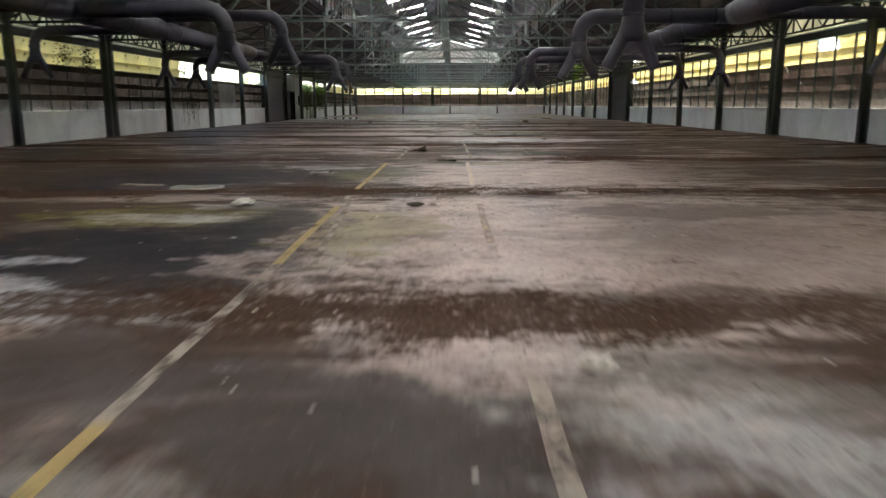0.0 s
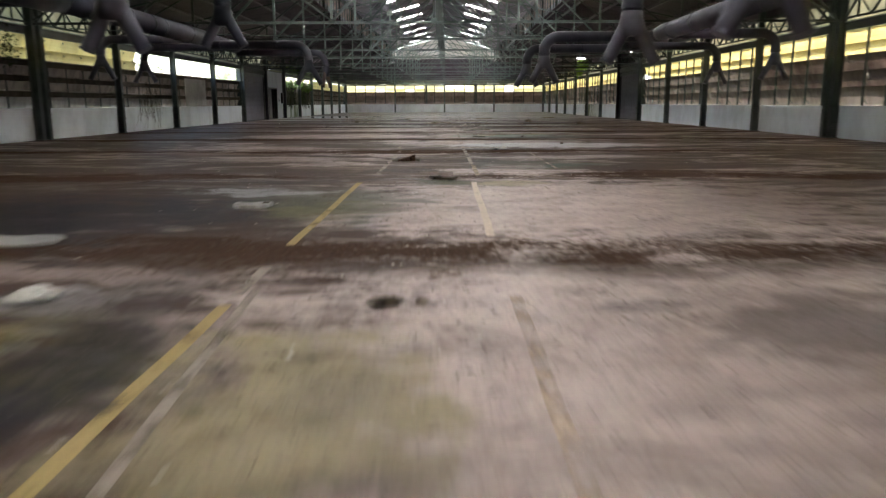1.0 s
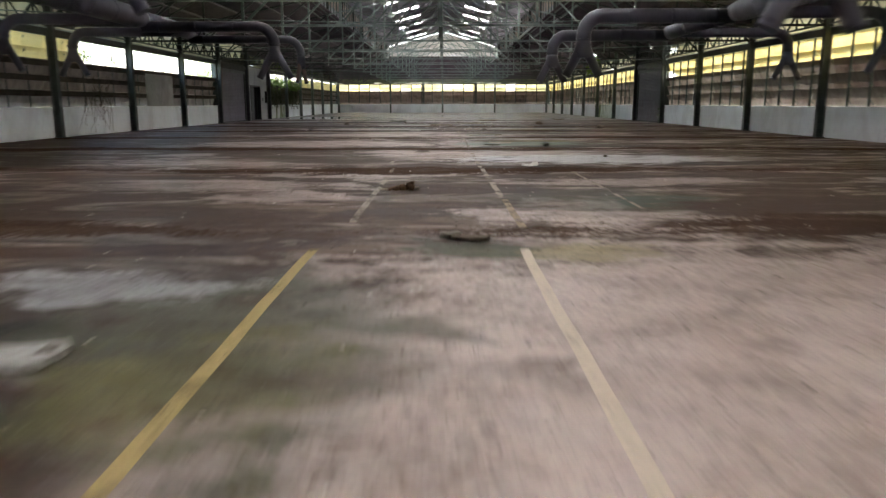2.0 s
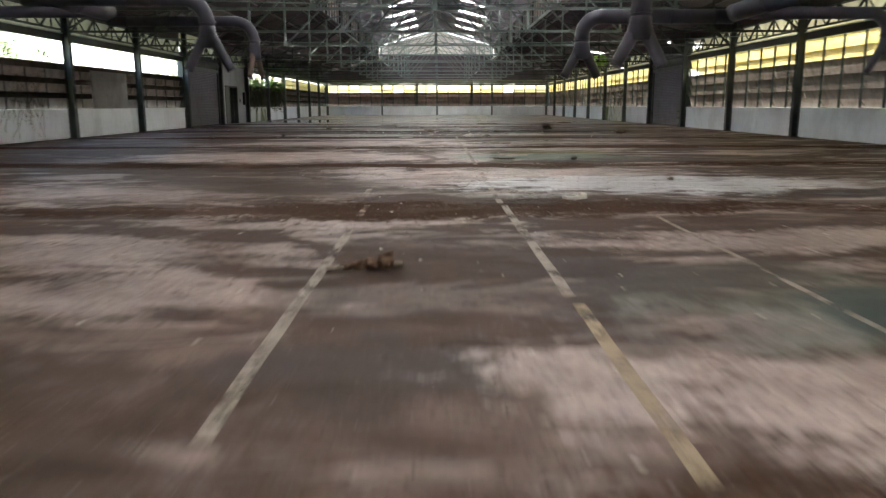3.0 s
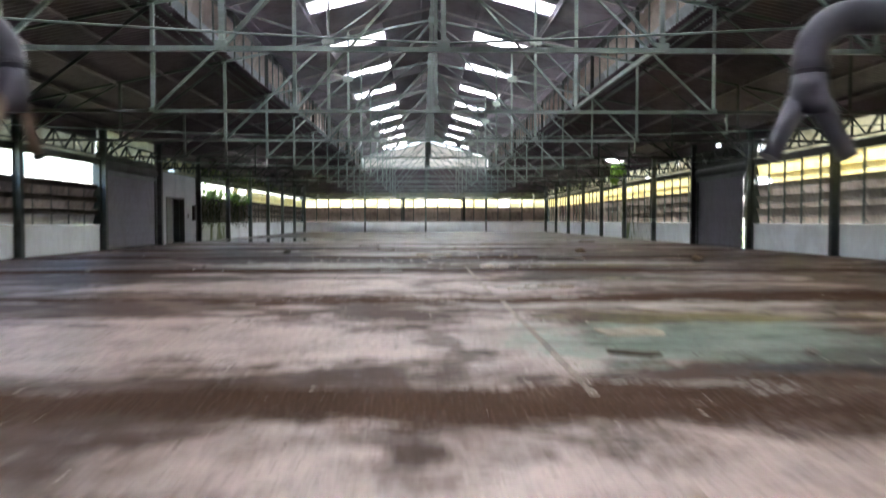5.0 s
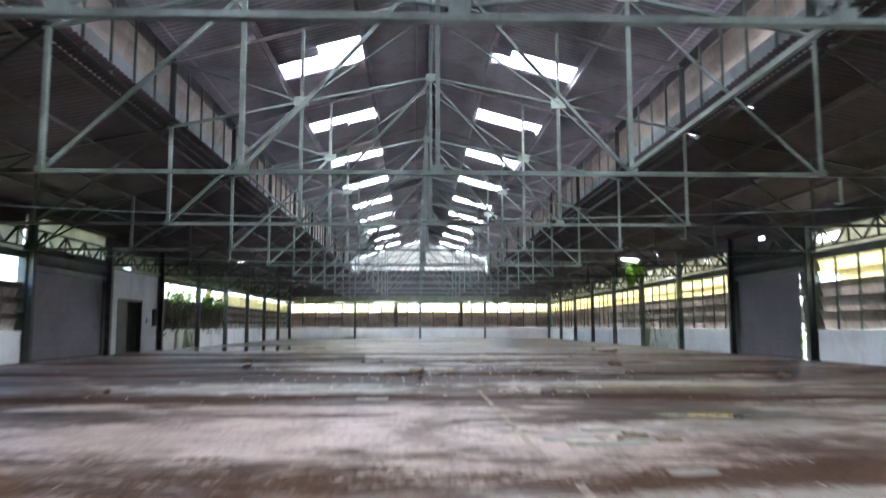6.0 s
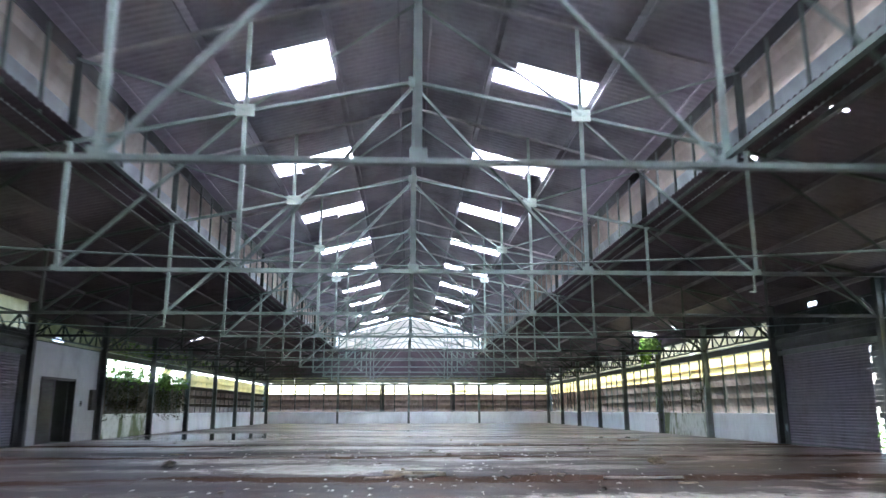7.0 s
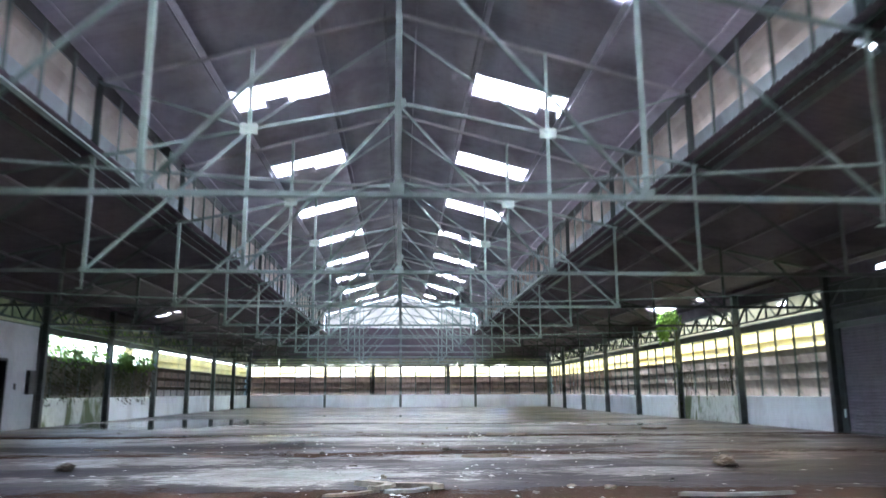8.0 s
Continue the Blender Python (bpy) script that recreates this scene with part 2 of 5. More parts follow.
    for kind, x, y, rx, ry, amount, soft in STAINS:
        pale = kind in ("pink", "lime", "bloom", "copper", "algae")
        fac = math_node(t, "MULTIPLY", math_node(t, "MULTIPLY", patch(x, y, rx, ry, soft), grain) if pale else patch(x, y, rx, ry, soft), amount, True)
        colour = mix(t, fac, colour, tones[kind])
        # bare concrete and wet patches shine, soil does not
        if kind in ("pink", "lime"):
            clean = math_node(t, "MAXIMUM", clean, fac)
        else:
            clean = math_node(t, "MULTIPLY", clean, math_node(t, "SUBTRACT", 1.0, fac))
    smear = step(t, noise_tex(t, coords(t, (0.5, 1.1, 2)), 1.15, 13, 0.70, 0.7), 0.54, 0.66)
    colour = mix(t, math_node(t, "MULTIPLY", smear, 0.5), colour, tones["brown"])
    clean = math_node(t, "MULTIPLY", clean, math_node(t, "SUBTRACT", 1.0, math_node(t, "MULTIPLY", smear, 0.7)))
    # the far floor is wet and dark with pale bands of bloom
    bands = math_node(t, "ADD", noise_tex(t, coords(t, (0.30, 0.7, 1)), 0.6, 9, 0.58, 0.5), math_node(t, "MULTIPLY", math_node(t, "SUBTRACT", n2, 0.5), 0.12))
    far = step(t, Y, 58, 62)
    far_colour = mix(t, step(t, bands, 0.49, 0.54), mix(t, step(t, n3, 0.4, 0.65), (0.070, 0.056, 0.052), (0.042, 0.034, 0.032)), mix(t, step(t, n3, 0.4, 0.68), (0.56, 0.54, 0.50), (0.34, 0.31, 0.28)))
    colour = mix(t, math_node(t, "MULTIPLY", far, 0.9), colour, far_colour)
    # soil that has gathered below every truss line
    u = math_node(t, "ADD", math_node(t, "ADD", Y, math_node(t, "MULTIPLY", math_node(t, "SUBTRACT", n2, 0.5), 1.5)), math_node(t, "MULTIPLY", math_node(t, "SUBTRACT", noise_tex(t, v, 0.22, 3, 0.5), 0.5), 2.2))
    w = math_node(t, "ABSOLUTE", math_node(t, "SUBTRACT", math_node(t, "FLOORED_MODULO", math_node(t, "ADD", u, 5.1), 6.0), 3.0))
    clods = math_node(t, "ADD", math_node(t, "MULTIPLY", math_node(t, "SUBTRACT", n3, 0.5), 2.3), math_node(t, "MULTIPLY", math_node(t, "SUBTRACT", streak, 0.5), 1.2))
    soil = step(t, math_node(t, "ADD", math_node(t, "ADD", step(t, w, 1.15, 0.0), clods), math_node(t, "MULTIPLY", math_node(t, "SUBTRACT", n1, 0.5), 3.0)), 0.58, 0.92)
    soil = math_node(t, "MULTIPLY", soil, math_node(t, "SUBTRACT", 1.0, math_node(t, "MULTIPLY", far, 0.75)))

    def add(fac, rgb, amount=1.0):
        nonlocal colour
        colour = mix(t, math_node(t, "MULTIPLY", fac, amount, True), colour, rgb)

    add(soil, mix(t, step(t, n4, 0.35, 0.6), (0.115, 0.069, 0.046), (0.055, 0.033, 0.023)), 0.92)
    add(step(t, n4, 0.60, 0.67), (0.06, 0.040, 0.030), 0.7)
    add(step(t, n4, 0.34, 0.28), (0.52, 0.45, 0.41), 0.5)
    add(step(t, noise_tex(t, v, 20, 5, 0.7), 0.53, 0.68), (0.06, 0.042, 0.033), 0.5)
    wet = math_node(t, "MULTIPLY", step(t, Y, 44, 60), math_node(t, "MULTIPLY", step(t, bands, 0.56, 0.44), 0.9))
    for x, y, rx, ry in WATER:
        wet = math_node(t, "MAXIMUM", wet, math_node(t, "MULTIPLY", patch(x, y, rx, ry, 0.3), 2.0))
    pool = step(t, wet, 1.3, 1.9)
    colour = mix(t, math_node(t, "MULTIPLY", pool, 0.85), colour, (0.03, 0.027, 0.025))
    damp = math_node(t, "MINIMUM", wet, 1.0)
    dry = math_node(t, "SUBTRACT", 1.0, soil)
    b = node(t, "ShaderNodeBsdfPrincipled")
    t.links.new(colour, b.inputs["Base Color"])
    rough = math_node(t, "SUBTRACT", math_node(t, "ADD", math_node(t, "MULTIPLY", n3, 0.25), FLOOR_ROUGH), math_node(t, "MULTIPLY", damp, 0.20))
    rough = math_node(t, "ADD", rough, math_node(t, "MULTIPLY", soil, 0.35))
    rough = math_node(t, "MAXIMUM", math_node(t, "MULTIPLY", rough, math_node(t, "SUBTRACT", 1.0, math_node(t, "MULTIPLY", pool, 0.85))), 0.07)
    t.links.new(rough, b.inputs["Roughness"])
    shine = math_node(t, "MAXIMUM", math_node(t, "MULTIPLY", clean, 0.42), math_node(t, "MULTIPLY", pool, 0.5))
    shine = math_node(t, "MAXIMUM", shine, math_node(t, "MULTIPLY", damp, 0.22))
    t.links.new(math_node(t, "MULTIPLY", dry, math_node(t, "ADD", shine, FLOOR_GLOSS)), b.inputs["Specular IOR Level"])
    height = math_node(t, "ADD", math_node(t, "MULTIPLY", n3, 0.7), math_node(t, "MULTIPLY", soil, 1.6))
    height = math_node(t, "MULTIPLY", height, math_node(t, "SUBTRACT", 1.0, pool))
    t.links.new(bump(t, height, 0.4, 0.012), b.inputs["Normal"])
    t.links.new(b.outputs[0], out.inputs[0])
    return m


FLOOR_ROUGH, FLOOR_GLOSS = 0.36, 0.015
# kind, x, y, half width, half length, strength, softness of the edge; later ones lie over earlier ones
STAINS = []


def stain(kind, x, y, rx, ry, amount, soft=0.5):
    """A patch of dirt, damp, moss, lime or painted-in dimness on the floor, round (x, y)."""
    STAINS.append((kind, x, y, rx, ry, amount, soft))


# first bay
stain("grey", -1.6, 2.6, 1.1, 0.9, 0.85)
stain("bloom", -0.9, 1.7, 0.7, 0.35, 0.6, 0.6)
stain("pink", 0.6, 3.4, 0.8, 0.7, 0.75)
stain("brown", -0.45, 3.3, 0.45, 0.5, 0.75)
stain("grey", 0.35, 2.35, 0.75, 0.5, 0.95, 0.35)
stain("grey", -0.35, 2.6, 0.6, 0.35, 0.7)
stain("bloom", 1.6, 2.7, 0.8, 0.8, 0.5, 0.4)
stain("lime", 1.5, 2.2, 0.5, 0.4, 0.3, 0.6)
stain("brown", 2.7, 3.3, 0.7, 0.45, 0.95, 0.35)
stain("pink", 3.3, 4.9, 1.6, 0.8, 0.5)
# second bay
stain("pink", 1.9, 7.0, 3.1, 2.9, 0.95, 0.4)
stain("pink", 1.0, 6.2, 1.6, 1.9, 0.7)
stain("brown", 5.6, 7.4, 1.6, 1.8, 0.5, 0.6)
stain("brown", -4.6, 6.4, 2.0, 2.6, 0.8)
stain("pink", -3.2, 9.2, 2.6, 0.35, 0.6)
stain("grey", 2.9, 8.0, 1.5, 0.6, 0.65, 0.3)
stain("damp", -2.4, 5.5, 1.6, 1.3, 0.97, 0.3)
stain("damp", -1.6, 6.8, 0.7, 1.1, 0.9, 0.4)
stain("lime", -2.6, 4.3, 0.8, 0.45, 0.75)
stain("lime", -2.9, 5.3, 0.4, 0.18, 0.7)
stain("lime", -1.5, 4.0, 0.6, 0.18, 0.5, 0.6)
stain("algae", -2.5, 7.6, 1.4, 0.6, 0.8, 0.4)
stain("lime", -2.4, 7.5, 0.9, 0.32, 0.55, 0.6)
stain("pink", -1.2, 5.4, 0.3, 0.35, 0.7)
stain("algae", -0.3, 6.8, 0.6, 1.3, 0.7)
stain("lime", -2.1, 8.45, 0.4, 0.2, 0.4, 0.4)
stain("grey", -1.5, 8.3, 0.5, 0.8, 0.6)
stain("grey", 2.7, 6.4, 1.0, 0.8, 0.4, 0.6)
stain("brown", 2.5, 4.2, 1.5, 0.35, 0.8, 0.45)
stain("brown", 1.6, 9.8, 3.4, 0.40, 0.85, 0.45)
stain("brown", -1.3, 9.7, 1.2, 0.4, 0.8, 0.45)
stain("damp", -1.25, 7.3, 0.4, 0.8, 0.7)
stain("brown", 1.7, 9.4, 1.8, 0.35, 0.65)
stain("brown", -0.4, 9.6, 0.7, 0.25, 0.5)
# two faint brown patches paint in the fall-off of brightness to the right
stain("brown", 3.0, 6.4, 1.3, 2.0, 0.35, 0.6)
stain("brown", 3.1, 12.0, 1.2, 2.4, 0.35, 0.6)
# third bay
stain("brown", -5.6, 12.4, 3.4, 3.0, 0.9, 0.4)
stain("pink", 1.9, 12.7, 2.9, 2.6, 0.92, 0.4)
stain("pink", 1.0, 12.0, 1.5, 1.6, 0.6)
stain("grey", -1.9, 13.4, 1.2, 1.6, 0.75)
stain("damp", -3.6, 11.6, 2.5, 1.7, 0.92, 0.45)
stain("brown", -1.4, 10.5, 0.8, 0.8, 0.7)
stain("moss", -0.85, 12.9, 0.95, 1.25, 0.75, 0.45)
stain("algae", -0.9, 12.3, 0.5, 0.7, 0.4, 0.6)
stain("lime", -2.0, 13.9, 0.7, 0.35, 0.45)
stain("brown", 5.8, 12.9, 2.2, 2.2, 0.65, 0.6)
stain("algae", 1.0, 14.9, 0.9, 0.3, 0.7)
stain("moss", 0.4, 14.95, 0.5, 0.4, 0.9, 0.4)
stain("damp", -2.6, 15.4, 2.6, 0.4, 0.6)
# fourth bay
stain("brown", 0.05, 18.6, 1.0, 2.2, 0.75)
stain("grey", -2.2, 16.6, 1.2, 0.5, 0.8)
stain("pink", -1.9, 18.3, 0.7, 0.6, 0.6)
stain("pink", -3.2, 19.6, 1.9, 0.6, 0.7)
stain("grey", -0.25, 16.9, 0.5, 0.4, 0.7)
stain("pink", 0.8, 16.9, 0.5, 0.5, 0.85)
stain("pink", 1.9, 16.7, 1.0, 0.35, 0.85)
stain("grey", 1.2, 18.4, 0.45, 0.9, 0.85)
stain("moss", 2.3, 18.1, 1.0, 0.9, 0.8)
stain("bloom", 1.7, 17.7, 0.45, 0.4, 0.45, 0.6)
stain("grey", 1.9, 18.6, 0.8, 0.5, 0.6)
# brown floor, with the dimmer left side painted in
stain("brown", -1.5, 16.2, 1.0, 0.7, 0.9)
stain("brown", -2.6, 17.0, 0.9, 0.5, 0.7)
stain("teal", 2.6, 17.9, 0.6, 0.35, 0.8)
stain("pink", 3.0, 20.1, 1.6, 0.5, 0.65)
stain("pink", -1.2, 21.0, 1.4, 0.25, 0.75)
stain("brown", -5.0, 18.0, 1.8, 2.0, 0.6, 0.6)
stain("rust", -5.0, 21.2, 1.4, 0.4, 0.4, 0.6)
# fifth bay
stain("pink", -3.4, 23.7, 2.6, 0.8, 0.65, 0.6)
stain("bloom", 0.1, 21.9, 0.6, 0.15, 0.8)
stain("grey", -2.6, 25.4, 2.2, 0.9, 0.6, 0.6)
stain("pink", 0.1, 25.6, 1.3, 0.9, 0.75)
stain("pink", -0.6, 24.2, 0.8, 0.25, 0.65, 0.6)
stain("pink", -1.0, 26.4, 1.0, 0.35, 0.7)
stain("grey", -0.2, 23.7, 0.8, 0.35, 0.6)
stain("pink", 2.0, 26.2, 2.2, 0.8, 0.85)
stain("lime", 3.3, 24.6, 2.7, 1.15, 0.95, 0.35)
stain("bloom", 1.2, 23.3, 0.9, 0.3, 0.6, 0.6)
stain("grey", 1.5, 22.5, 0.9, 0.35, 0.7)
# the next two also paint the dim left side into the brown
stain("brown", -2.3, 24.3, 1.6, 0.8, 0.85)
stain("brown", -1.7, 23.8, 1.1, 0.6, 0.85)
stain("brown", -3.6, 26.6, 1.8, 0.5, 0.7)
stain("damp", 5.4, 23.3, 0.9, 0.35, 0.7, 0.3)
stain("brown", 7.2, 24.0, 1.6, 2.0, 0.4)
stain("brown", -4.6, 27.2, 2.6, 0.9, 0.8)
stain("brown", -8.4, 30.5, 3.2, 5.0, 0.55, 0.6)
# sixth bay
stain("pink", -3.0, 30.2, 3.4, 1.35, 0.88, 0.45)
stain("pink", 0.5, 30.8, 0.7, 1.6, 0.8)
stain("brown", -0.1, 30.0, 0.22, 2.4, 0.75, 0.6)
stain("copper", 2.5, 30.2, 1.9, 1.3, 0.97, 0.35)
stain("grey", 4.3, 29.4, 1.6, 0.5, 0.7)
stain("damp", 3.6, 28.75, 1.9, 0.2, 0.8, 0.4)
stain("bloom", 2.4, 28.2, 1.2, 0.12, 0.8)
stain("algae", 3.0, 31.8, 1.4, 0.5, 0.7)
stain("bloom", 2.5, 33.0, 2.4, 0.5, 0.6)
stain("copper", 3.4, 30.9, 0.8, 0.3, 0.5)
# seventh bay
stain("pink", -2.4, 36.0, 3.2, 1.2, 0.88, 0.45)
stain("pink", 1.3, 35.6, 1.3, 1.1, 0.7)
stain("grey", -4.0, 37.9, 1.5, 0.6, 0.6)
stain("pink", -1.6, 38.4, 2.2, 0.5, 0.7)
stain("brown", -0.2, 36.6, 0.18, 1.3, 0.6, 0.6)
stain("bloom", 3.0, 36.4, 2.0, 0.6, 0.6)
stain("grey", 3.2, 38.2, 1.9, 0.8, 0.75)
stain("moss", 3.8, 37.6, 1.2, 0.5, 0.7)
stain("bloom", 5.6, 38.2, 1.2, 0.4, 0.7)
# further bays
stain("slate", 0.0, 40.2, 8.0, 0.9, 0.85, 0.4)
stain("slate", -1.0, 47.5, 9.5, 4.6, 0.88, 0.3)
stain("slate", 0.0, 43.8, 9.0, 1.2, 0.7, 0.4)
stain("bloom", -3.2, 41.9, 2.7, 1.1, 0.95, 0.3)
stain("copper", -1.5, 41.8, 1.2, 0.9, 0.5)
stain("brown", 0.5, 42.2, 0.6, 1.2, 0.9, 0.4)
stain("bloom", 4.2, 42.7, 3.4, 0.8, 0.95, 0.3)
stain("algae", 4.4, 41.5, 2.0, 0.4, 0.7)
stain("damp", -2.0, 44.6, 3.0, 0.6, 0.7, 0.4)
stain("brown", 2.0, 45.0, 3.0, 0.7, 0.85, 0.4)
stain("bloom", -1.6, 48.2, 2.3, 1.1, 0.97, 0.28)
stain("copper", -1.2, 48.3, 1.0, 0.6, 0.5)
stain("damp", -4.4, 46.6, 1.8, 0.6, 0.8, 0.4)
stain("damp", -5.6, 48.9, 2.2, 0.5, 0.8, 0.4)
stain("bloom", -4.1, 50.6, 2.1, 0.8, 0.75, 0.28)
stain("bloom", -5.4, 47.8, 1.3, 0.3, 0.5, 0.4)
stain("bloom", 2.4, 51.0, 2.6, 0.65, 0.95, 0.3)
stain("bloom", 3.6, 48.4, 1.7, 0.5, 0.7, 0.4)
stain("brown", 6.4, 48.6, 1.6, 0.8, 0.8)
stain("damp", 1.0, 46.2, 2.6, 0.5, 0.7, 0.4)
stain("damp", 0.8, 52.8, 5.0, 0.5, 0.8, 0.4)
stain("slate", 0.0, 56.0, 12.0, 4.0, 0.7, 0.4)
stain("bloom", -9.6, 56.6, 3.4, 0.9, 0.8, 0.4)
stain("bloom", -1.5, 56.6, 3.6, 0.6, 0.8, 0.4)
stain("bloom", 4.6, 56.4, 4.2, 0.8, 0.75, 0.4)
stain("bloom", 0.6, 54.6, 4.2, 0.5, 0.8, 0.4)
stain("damp", -7.6, 53.3, 3.8, 1.3, 0.9, 0.4)
stain("damp", -3.4, 54.4, 2.6, 0.8, 0.85, 0.4)
stain("damp", -4.0, 58.6, 8.0, 0.5, 0.8, 0.4)
stain("brown", 1.5, 53.3, 3.4, 0.4, 0.85, 0.4)
stain("brown", 6.5, 53.6, 3.0, 0.35, 0.8, 0.4)
stain("brown", 9.5, 40.0, 2.6, 12.0, 0.4, 0.6)
stain("brown", -9.5, 38.0, 3.0, 14.0, 0.7, 0.6)
stain("brown", -9.6, 14.0, 2.6, 9.0, 0.75, 0.6)
stain("brown", 9.6, 14.0, 2.6, 9.0, 0.5, 0.6)

WATER = [(-8.6, 67.5, 3.6, 5.0), (-3.5, 66.5, 3.0, 0.7), (3.5, 66.0, 3.8, 0.6), (8.4, 64.8, 1.6, 0.8), (-1.0, 76.0, 5.0, 1.6), (3.3, 37.5, 0.5, 0.16), (-4.0, 58.5, 2.6, 0.4), (4.0, 57.5, 2.4, 0.35)]
FLOOR = floor_material()


def paint(name, rgb, lo, hi):
    """Road paint that is rubbed through to the concrete in places."""
    m, t, out = material(name)
    v = coords(t)
    n, fine = noise_tex(t, v, 2.2, 9, 0.72, 0.3), noise_tex(t, v, 26, 6, 0.7)
    b, clear, mx = node(t, "ShaderNodeBsdfPrincipled", Roughness=0.75), t.nodes.new("ShaderNodeBsdfTransparent"), t.nodes.new("ShaderNodeMixShader")
    t.links.new(mix(t, step(t, fine, 0.4, 0.7), rgb, tuple(0.75 * c for c in rgb)), b.inputs["Base Color"])
    worn_off = step(t, math_node(t, "ADD", math_node(t, "MULTIPLY", n, 0.7), math_node(t, "MULTIPLY", fine, 0.3)), lo, hi)
    t.links.new(worn_off, mx.inputs[0])
    t.links.new(b.outputs[0], mx.inputs[1])
    t.links.new(clear.outputs[0], mx.inputs[2])
    t.links.new(mx.outputs[0], out.inputs[0])
    return m


LINE_PAINT = paint("worn_yellow_paint", (0.47, 0.345, 0.135), 0.49, 0.68)
FAINT_PAINT = paint("faint_tan_paint", (0.60, 0.445, 0.32), 0.39, 0.56)
BRIGHT_PAINT = paint("worn_cream_paint", (0.66, 0.55, 0.43), 0.53, 0.74)
TAN_PAINT = paint("worn_tan_paint", (0.40, 0.305, 0.195), 0.44, 0.62)
PALE_PAINT = paint("worn_pale_paint", (0.39, 0.325, 0.26), 0.45, 0.62)


# ---- mesh helpers ----
def part(name, bm, mat, parent=None, label="", smooth=False):
    me = bpy.data.meshes.new(name)
    bm.normal_update()
    bm.to_mesh(me)
    bm.free()
    me.materials.append(mat)
    if smooth:
        for p in me.polygons:
            p.use_smooth = True
    ob = new(name, me)
    if parent:
        ob.parent = parent
    if label:
        ob["label"] = label
    return ob


def shared(name, me, parent, m=None):
    """Another object on the same mesh."""
    ob = new(name, me)
    ob.parent = parent
    if m is not None:
        ob.matrix_local = m
    return ob


def empty(name, x=0, y=0, z=0, **tags):
    ob = new(name)
    ob.location = (x, y, z)
    ob.empty_display_size = 0.2
    return tagged(ob, **tags)


def box(bm, x0, x1, y0, y1, z0, z1):
    vs = [bm.verts.new((x, y, z)) for x in (x0, x1) for y in (y0, y1) for z in (z0, z1)]
    for f in ((0, 1, 3, 2), (4, 6, 7, 5), (0, 4, 5, 1), (2, 3, 7, 6), (0, 2, 6, 4), (1, 5, 7, 3)):
        bm.faces.new([vs[i] for i in f])
    return bm


def boxes(*dims):
    bm = bmesh.new()
    for d in dims:
        box(bm, *d)
    return bm


def profile(bm, p, q, outline, up=(0, 0, 1)):
    """A bar from p to q with the given cross section (side, up)."""
    p, q = Vector(p), Vector(q)
    d = (q - p).normalized()
    side = d.cross(Vector(up))
    if side.length < 1e-4:
        side = d.cross(Vector((0, 1, 0)))
    side.normalize()
    top = side.cross(d)
    rings = [[bm.verts.new(e + side * a + top * b) for a, b in outline] for e in (p, q)]
    n = len(outline)
    for i in range(n):
        bm.faces.new((rings[0][i], rings[0][(i + 1) % n], rings[1][(i + 1) % n], rings[1][i]))
    bm.faces.new(rings[0][::-1])
    bm.faces.new(rings[1])
    return bm


def angle(s, k=0.012):
    """Cross section of an angle iron with legs s."""
    return [(-s / 2, -s / 2), (s / 2, -s / 2), (s / 2, -s / 2 + k), (-s / 2 + k, -s / 2 + k), (-s / 2 + k, s / 2), (-s / 2, s / 2)]


def twin(w, h, k=0.012):
    """Cross section of two angle irons back to back: a T."""
    return [(-w / 2, -h / 2), (w / 2, -h / 2), (w / 2, -h / 2 + k), (k, -h / 2 + k), (k, h / 2), (-k, h / 2), (-k, -h / 2 + k), (-w / 2, -h / 2 + k)]


def h_section(w, h, k=0.016):
    return [(-w / 2, -h / 2), (w / 2, -h / 2), (w / 2, -h / 2 + k), (k / 2, -h / 2 + k), (k / 2, h / 2 - k), (w / 2, h / 2 - k), (w / 2, h / 2),
            (-w / 2, h / 2), (-w / 2, h / 2 - k), (-k / 2, h / 2 - k), (-k / 2, -h / 2 + k), (-w / 2, -h / 2 + k)]


def bar(p, q, outline, up=(0, 0, 1)):
    return profile(bmesh.new(), p, q, outline, up)


def tube(points, radii, n=16, caps=True, bm=None):
    """A round pipe along points with a radius at each."""
    bm = bm or bmesh.new()
    pts = [Vector(p) for p in points]
    rings, ref = [], None
    for i, p in enumerate(pts):
        d = (pts[min(i + 1, len(pts) - 1)] - pts[max(i - 1, 0)]).normalized()
        if ref is None:
            ref = d.orthogonal().normalized()
        ref = (ref - d * ref.dot(d)).normalized()
        side = d.cross(ref)
        rings.append([bm.verts.new(p + (ref * math.cos(a) + side * math.sin(a)) * radii[i]) for a in (2 * math.pi * j / n for j in range(n))])
    for a, b in zip(rings, rings[1:]):
        for j in range(n):
            bm.faces.new((a[j], a[(j + 1) % n], b[(j + 1) % n], b[j]))
    if caps:
        bm.faces.new(rings[0][::-1])
        bm.faces.new(rings[-1])
    return bm


